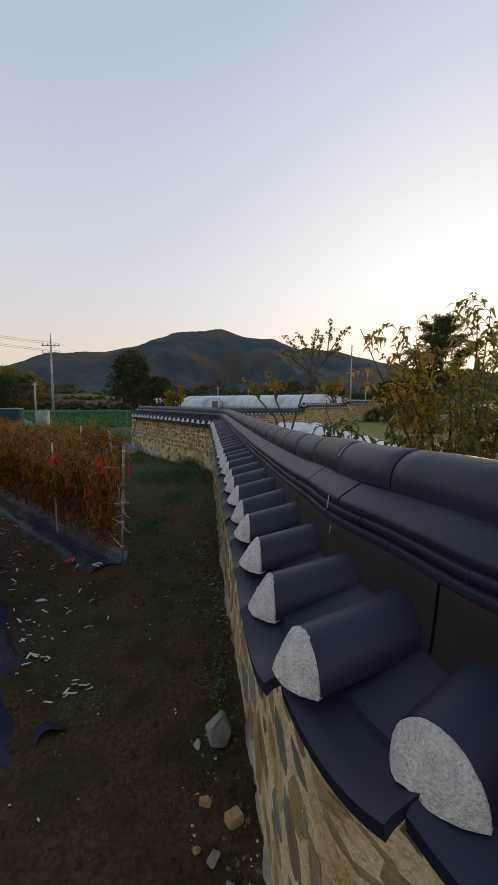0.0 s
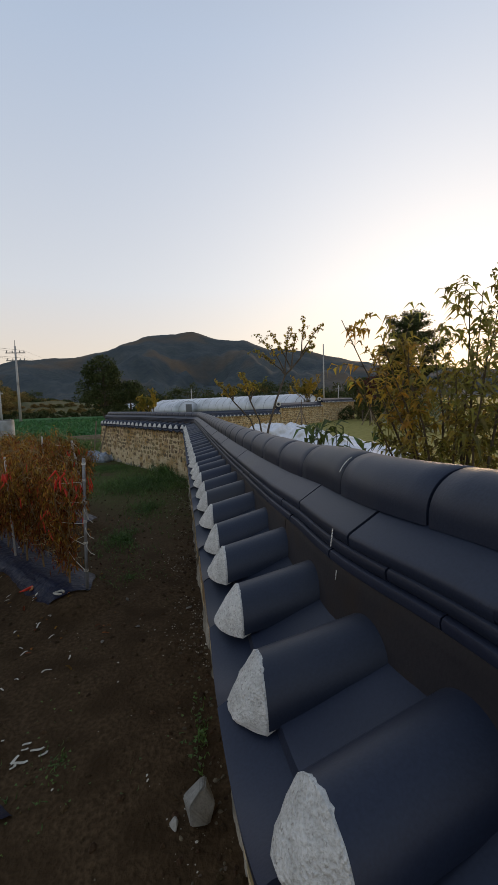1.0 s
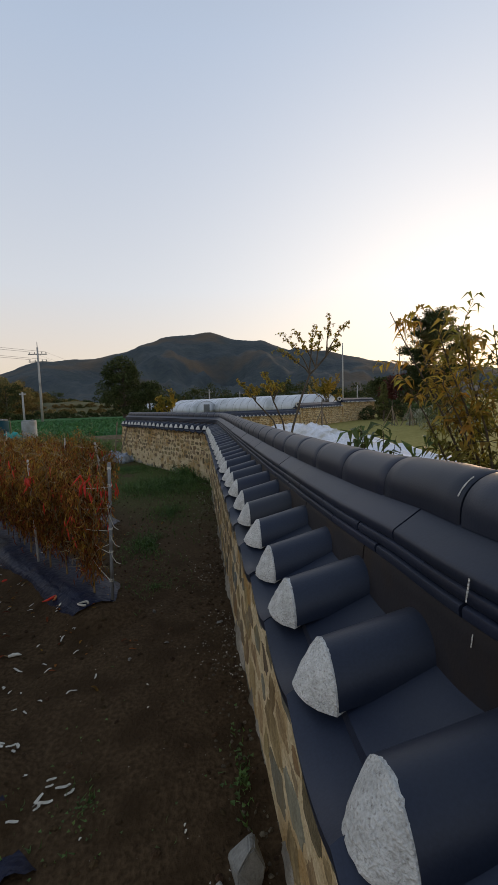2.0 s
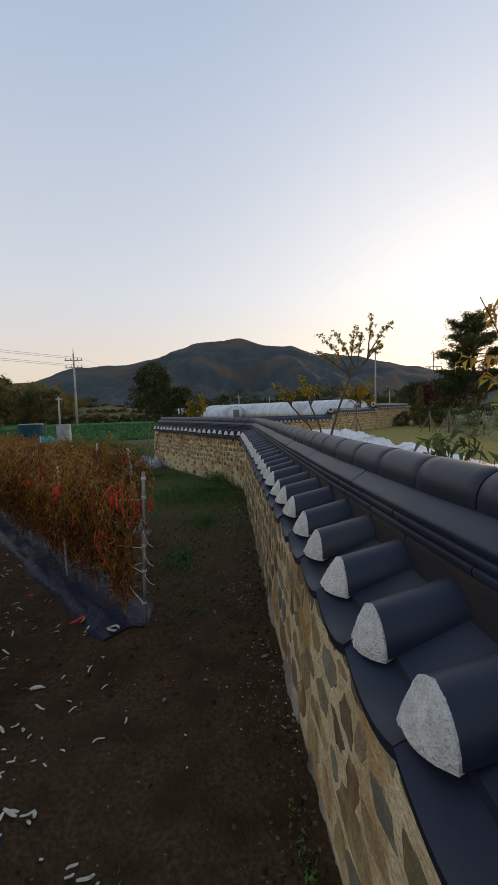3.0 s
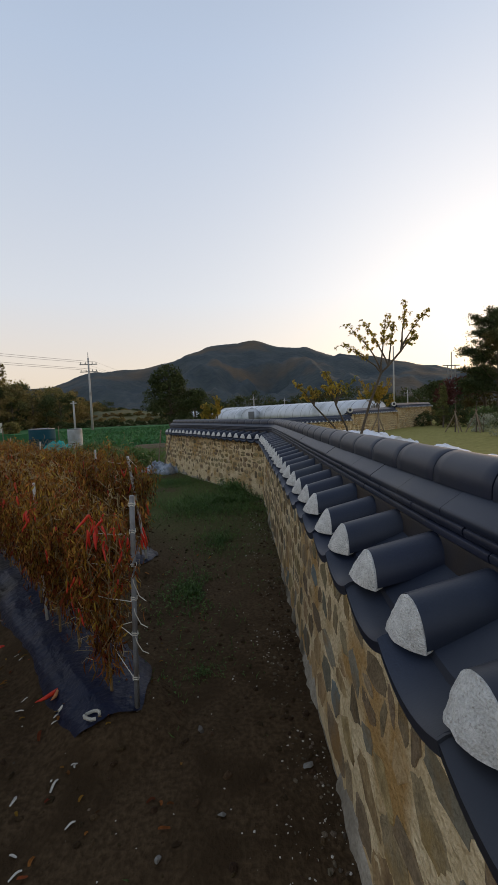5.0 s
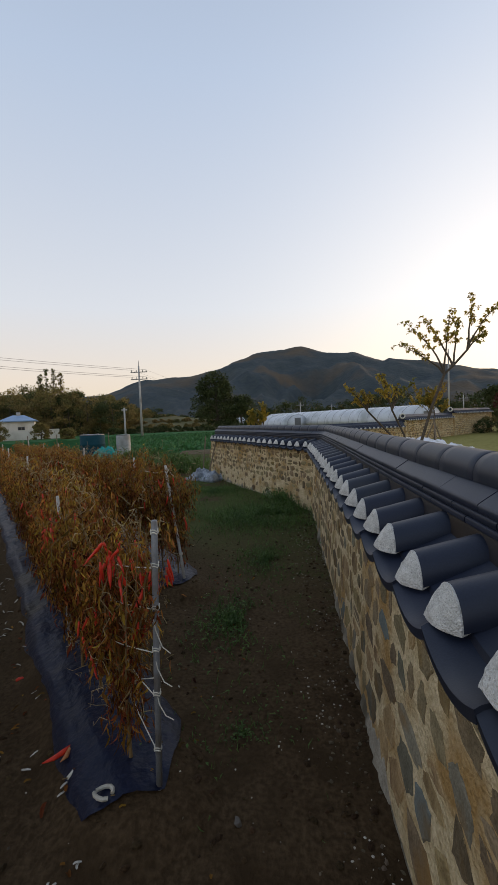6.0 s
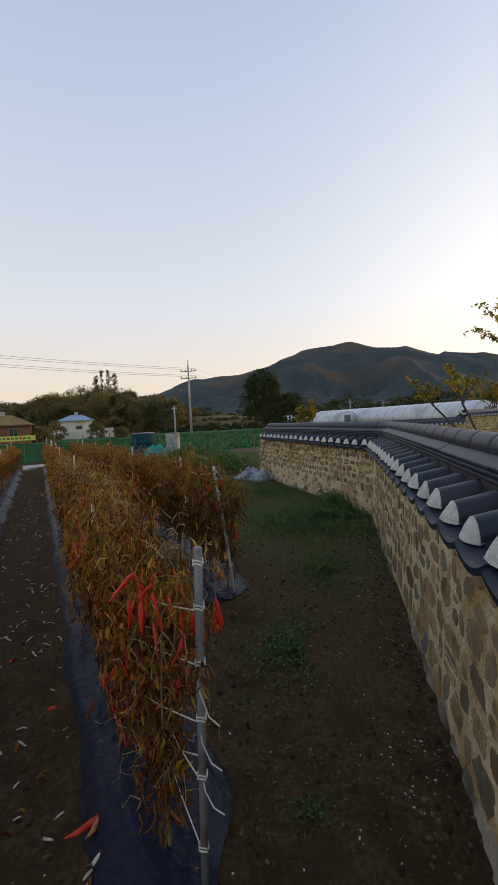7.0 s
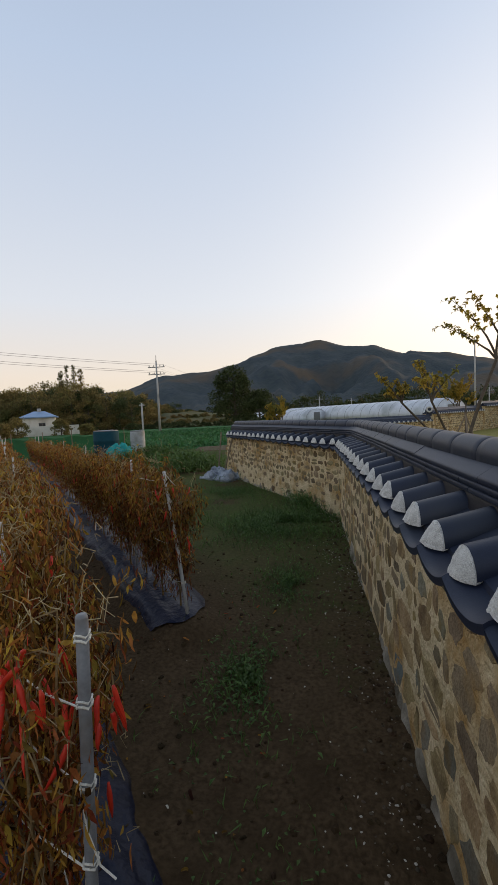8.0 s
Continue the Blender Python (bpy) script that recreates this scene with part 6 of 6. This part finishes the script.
fallen_pepper(-1.24, 3.66, -2.2, 0.13, M_PEPPER, "shrivelled red pepper lying on the soil")
fallen_pepper(-1.25, 3.66, -1.5, 0.09, M_PEEL, "faded yellow pepper lying beside the red one")
fallen_pepper(-1.91, 4.19, 0.4, 0.05, M_PEPPER, "small red pepper on the path")
fallen_pepper(-2.45, 4.50, 1.4, 0.05, M_PEPPER, "red pepper fallen on the path")
fallen_pepper(-1.7, 4.55, 0.9, 0.05, M_PALE, "bleached white pepper on the black film")
fallen_pepper(-1.18, 3.52, 0.9, 0.10, M_PALE, "bleached pepper lying by the bed's end")
fallen_pepper(-1.32, 3.01, 0.1, 0.08, M_PALE, "bleached pepper on bare soil")
fallen_pepper(-0.92, 3.42, 0.5, 0.03, M_PEEL, "small yellowed pepper by the film")
t = part("twine_loop", tube([(0.035 * math.cos(a), 0.028 * math.sin(a), 0.012 + 0.004 * math.sin(2 * a)) for a in [i * 0.55 for i in range(11)]], 0.008, 6), M_PALE, None, "pale loop of dried stalk on the black film", False, Matrix.Translation((-0.944, 3.581, ground_z(-0.944, 3.581) + 0.02)))
tagged(t, "", "litter")

rock("rock", "small grey stone beside the larger rock", Vector((-0.045, 1.70, 0.02)), (0.025, 0.03, 0.035), M_ROCK, 7.0, 0.8, 2)
for i, (x, y, q, mt) in enumerate(((-0.01, 1.36, 0.038, M_BRICK), (0.02, 1.17, 0.034, M_ROCK), (-0.04, 1.20, 0.030, M_BRICK), (0.08, 1.10, 0.03, M_ROCK), (-0.34, 3.05, 0.024, M_ROCK), (-0.55, 2.9, 0.02, M_ROCK), (-0.47, 3.46, 0.028, M_ROCK), (0.02, 3.25, 0.03, M_ROCK))):
    x, y, _ = paced(x, y)
    rock("stone_lump", "broken piece of stone or brick on the soil", Vector((x, y, ground_z(x, y) + q * 0.35)), (q * 0.8, q * 0.65, q * 0.7), mt, 20.0 + i, i * 0.9, 2)


# ---- twine on the nearest stakes ----
def twine(ob, pts, r=0.0028):
    part("twine", tube(pts, r * 0.75, 5), M_TIE, ob)


near_stake = [o for o in bpy.data.objects if o.get("label") == "grey metal pipe stake wound with white twine"][0]
for h, dx, dy, drop in ((0.27, -0.20, 0.20, 0.16), (0.48, -0.17, 0.16, 0.06), (0.65, -0.24, 0.10, 0.01), (0.82, -0.26, 0.17, -0.03), (0.98, -0.16, 0.10, -0.02), (0.55, -0.14, 0.12, -0.10)):
    twine(near_stake, [Vector((-0.01 + 0.036 * h, 0, h)), Vector((dx * 0.5, dy * 0.5, h + drop * 0.4 - 0.005)), Vector((dx, dy, h + drop))])
for h, ln in ((0.82, 0.16), (0.65, 0.12), (0.50, 0.10)):
    twine(near_stake, [Vector((0.017, -0.005, h)), Vector((0.03, -0.015, h - ln * 0.45)), Vector((0.055, -0.02, h - ln * 0.85)), Vector((0.085, -0.02, h - ln))])
end_stake = [o for o in bpy.data.objects if o.get("label") == "leaning pale pipe stake at the end of a row"][0]
for h, dx, dy in ((1.08, -0.22, 0.05), (0.9, -0.15, 0.1), (0.62, -0.2, 0.1), (0.35, -0.14, 0.1)):
    b = Vector((-0.216 * h / 1.13, 0.214 * h / 1.13, h))
    twine(end_stake, [b, b + Vector((dx * 0.5, dy * 0.5, -0.02)), b + Vector((dx, dy, 0.0))])
twine(end_stake, [Vector((-0.21, 0.21, 1.12)), Vector((-0.15, 0.19, 1.05)), Vector((-0.12, 0.19, 1.02))], 0.004)

# tripod props and grey shrubs at the lawn's edge
def tripod(at, h):
    t = thing("tree_prop", "three grey wooden poles propping a young tree", "tree prop", Matrix.Translation(at), "tree props")
    for k in range(3):
        a = k * 2.094 + 0.4
        part("pole", tube([(0.55 * math.cos(a), 0.55 * math.sin(a), -0.05), (-0.06 * math.cos(a), -0.06 * math.sin(a), h)], 0.03, 6), M_WOOD, t)
    part("trunk", tube([(0, 0, -0.05), (0.02, 0, h * 1.3)], [0.04, 0.02], 6), M_BARK, t)


for az, d, h in ((16.3, 21.5, 1.3), (25.6, 27, 1.2), (27.8, 26.5, 1.25), (31.5, 24, 1.2)):
    tripod(far_ground(polar(az, d)), h)
for i, (az, d, h, w) in enumerate(((30.5, 23, 1.2, 1.8), (33.5, 21, 1.3, 2.0), (28.6, 27, 0.9, 1.6))):
    clump_tree("flowering_shrub", "pale grey-green shrub at the lawn's edge", far_ground(polar(az, d)), h, w, 4000 + i, M_PALELEAF, 40, 50, 0.06, 0.02, 0.03, "round", "shrub")
for i in range(16):
    az = 22.5 + i * 0.9
    clump_tree("hedge_bush", "low reddish-brown hedge bush behind the lawn", far_ground(polar(az, 36 + (i % 3))), 0.9 + 0.3 * (i % 2), 1.8, 4100 + i, M_BROWNLEAF if i % 3 else M_PINELEAF, 22, 30, 0.13, 0.0, 0.03, "round", "bush")


# bunches of ripe peppers hanging at the nearest stake and on the plants behind it
def pepper_bunch(at, count, half, z0, z1, label, seed, keep_off=None):
    rng = random.Random(seed)
    t = thing("pepper_bunch", label, "peppers", Matrix.Translation(at))
    for i in range(count):
        p = Vector((rng.uniform(-half, half * 0.7), rng.uniform(-half * 0.7, half * 0.4), rng.uniform(z0, z1)))
        if keep_off and abs(p.x - keep_off) < 0.03 and p.y < -0.03:
            p.y = 0.02
        side = Vector((rng.uniform(-1, 1), rng.uniform(-1, 0.4), rng.uniform(-0.1, 0.5)))
        ln, hook = rng.uniform(0.06, 0.105), rng.uniform(-0.4, 0.9)
        if rng.random() < 0.3:
            side = side * 1.5
        pts = [p + (side * (0.45 * q + 0.35 * hook * q * (1 - q)) - Vector((0, 0, q))) * ln * 0.9 + rand_dir(rng) * 0.0016 for q in (0.0, 0.12, 0.35, 0.6, 0.82, 1.0)]
        r = rng.uniform(0.0048, 0.0070)
        fruit = part("pepper", tube(pts, [r * 0.5, r * 0.95, r, r * 0.85, r * 0.5, r * 0.12], 8), M_PEPPER, t, "", True)
        part("fruit_stalk", tube([pts[0] - (pts[1] - pts[0]) * 0.2, pts[0] + Vector((0, 0, 0.014)), pts[0] + Vector((rng.uniform(-0.01, 0.01), 0, 0.03))], [0.0026, 0.0016, 0.0012], 5), M_STEM, fruit, "dry brown fruit stalk")
    for i in range(count // 6):
        p = Vector((rng.uniform(-half, half) * 0.5, rng.uniform(-0.05, 0.05), z0 + (z1 - z0) * rng.uniform(0.2, 0.7)))
        part("stalk", tube([p, p + Vector((rng.uniform(-0.05, 0.05), rng.uniform(-0.05, 0.05), -0.12)), p + Vector((rng.uniform(-0.08, 0.08), 0, -0.26))], [0.003, 0.0025, 0.0015], 5), M_STEM, t)
    return t


pepper_bunch((-0.855, 3.69, 0.0), 15, 0.085, 0.90, 1.10, "bunch of ripe red peppers hanging by the pipe stake", 9)
pepper_bunch((-0.73, 3.70, 0.0), 9, 0.075, 0.87, 1.02, "small bunch of ripe red peppers behind the pipe stake", 10, 0.01)
for k, (s, c, z, n) in enumerate(((0.86, -0.15, 1.02, 12), (0.16, -0.15, 0.74, 5), (1.9, -0.15, 0.98, 7), (0.35, 0.12, 0.9, 5))):
    p = ROW_STARTS[1] + ROW_DIR * s + ROW_N * c
    pepper_bunch((p.x, p.y, 0.0), n, 0.07, z - 0.14, z + 0.02, "a few ripe red peppers hanging among withered leaves", 21 + k)

# low leafy crop in the field beyond
rng_c = random.Random(15)
cv, cf = [], []
for i in range(7000):
    a, d = rng_c.uniform(-27, -8.5), rng_c.uniform(24, 62)
    p = far_ground(polar(a, d))
    add_leaf(cv, cf, p, Vector((rng_c.uniform(-0.7, 0.7), rng_c.uniform(-0.7, 0.7), 1)), rand_dir(rng_c), rng_c.uniform(0.2, 0.42), rng_c.uniform(0.1, 0.2), 0.6)
M_CROP = mat("green_crop_leaf", (0.025, 0.11, 0.03), (0.05, 0.17, 0.05), 0.6, 0.7, 0.1, 20, island=0.35, trans=0.25)
tagged(part("crop", from_lists(cv, cf), M_CROP, None, "low green leafy crop covering the field"), "", "crop", "", "stuff")
slab = part("paving_slab", box(-0.5, 0.5, -1.1, 1.1, 0, 0.06, 0.01), M_CONCRETE, None, "pale concrete slab at the end of the path", False, Matrix.Translation(far_ground(paced(-12.6, 16.4))) @ Matrix.Rotation(radians(41), 4, "Z"))
tagged(slab, "", "slab")


# white streaks left by birds on the coping
def streak(path, width, seed, m):
    """A thin irregular film following a curve of the surface."""
    v = []
    for i, (p, n) in enumerate(path):
        w = width * (0.5 + 0.6 * noise.noise((i * 0.9, seed, 0)))
        for k in (-1, 0, 1):
            v.append(p + Vector((0, k * w, 0)) + n * (0.0025 if k == 0 else 0.0008))
    f = [(i * 3 + k, i * 3 + k + 1, i * 3 + k + 4, i * 3 + k + 3) for i in range(len(path) - 1) for k in (0, 1)]
    part("dropping_streak", from_lists(v, f), M_CAP, wall, "white bird dropping streak", False, m)


arc = []
for i in range(8):
    a = radians(24 + i * 5)
    n = Vector((math.cos(a), 0, math.sin(a)))
    arc.append((Vector(((RIDGE_R + 0.0005) * n.x, 0, RIDGE_Z + (RIDGE_R + 0.0005) * n.z)), n))
on_ridge = seat(0.25, 1, course_rise(0.25)) @ Matrix.Translation((-draw(0.25), 0, 0))
on_slabs = seat(0.12, 1, course_rise(0.12)) @ Matrix.Translation((-draw(0.12), 0, 0))
streak(arc, 0.003, 1.0, on_ridge)
streak([(Vector((0.1345 + 0.0012 * i, 0, 1.302 - 0.009 * i)), Vector((1, 0, 0))) for i in range(5)], 0.0035, 2.0, on_slabs)
streak([(Vector((0.1275 + 0.0012 * i, 0, 1.216 - 0.010 * i)), Vector((1, 0, 0.1))) for i in range(3)], 0.0014, 3.0, on_slabs)
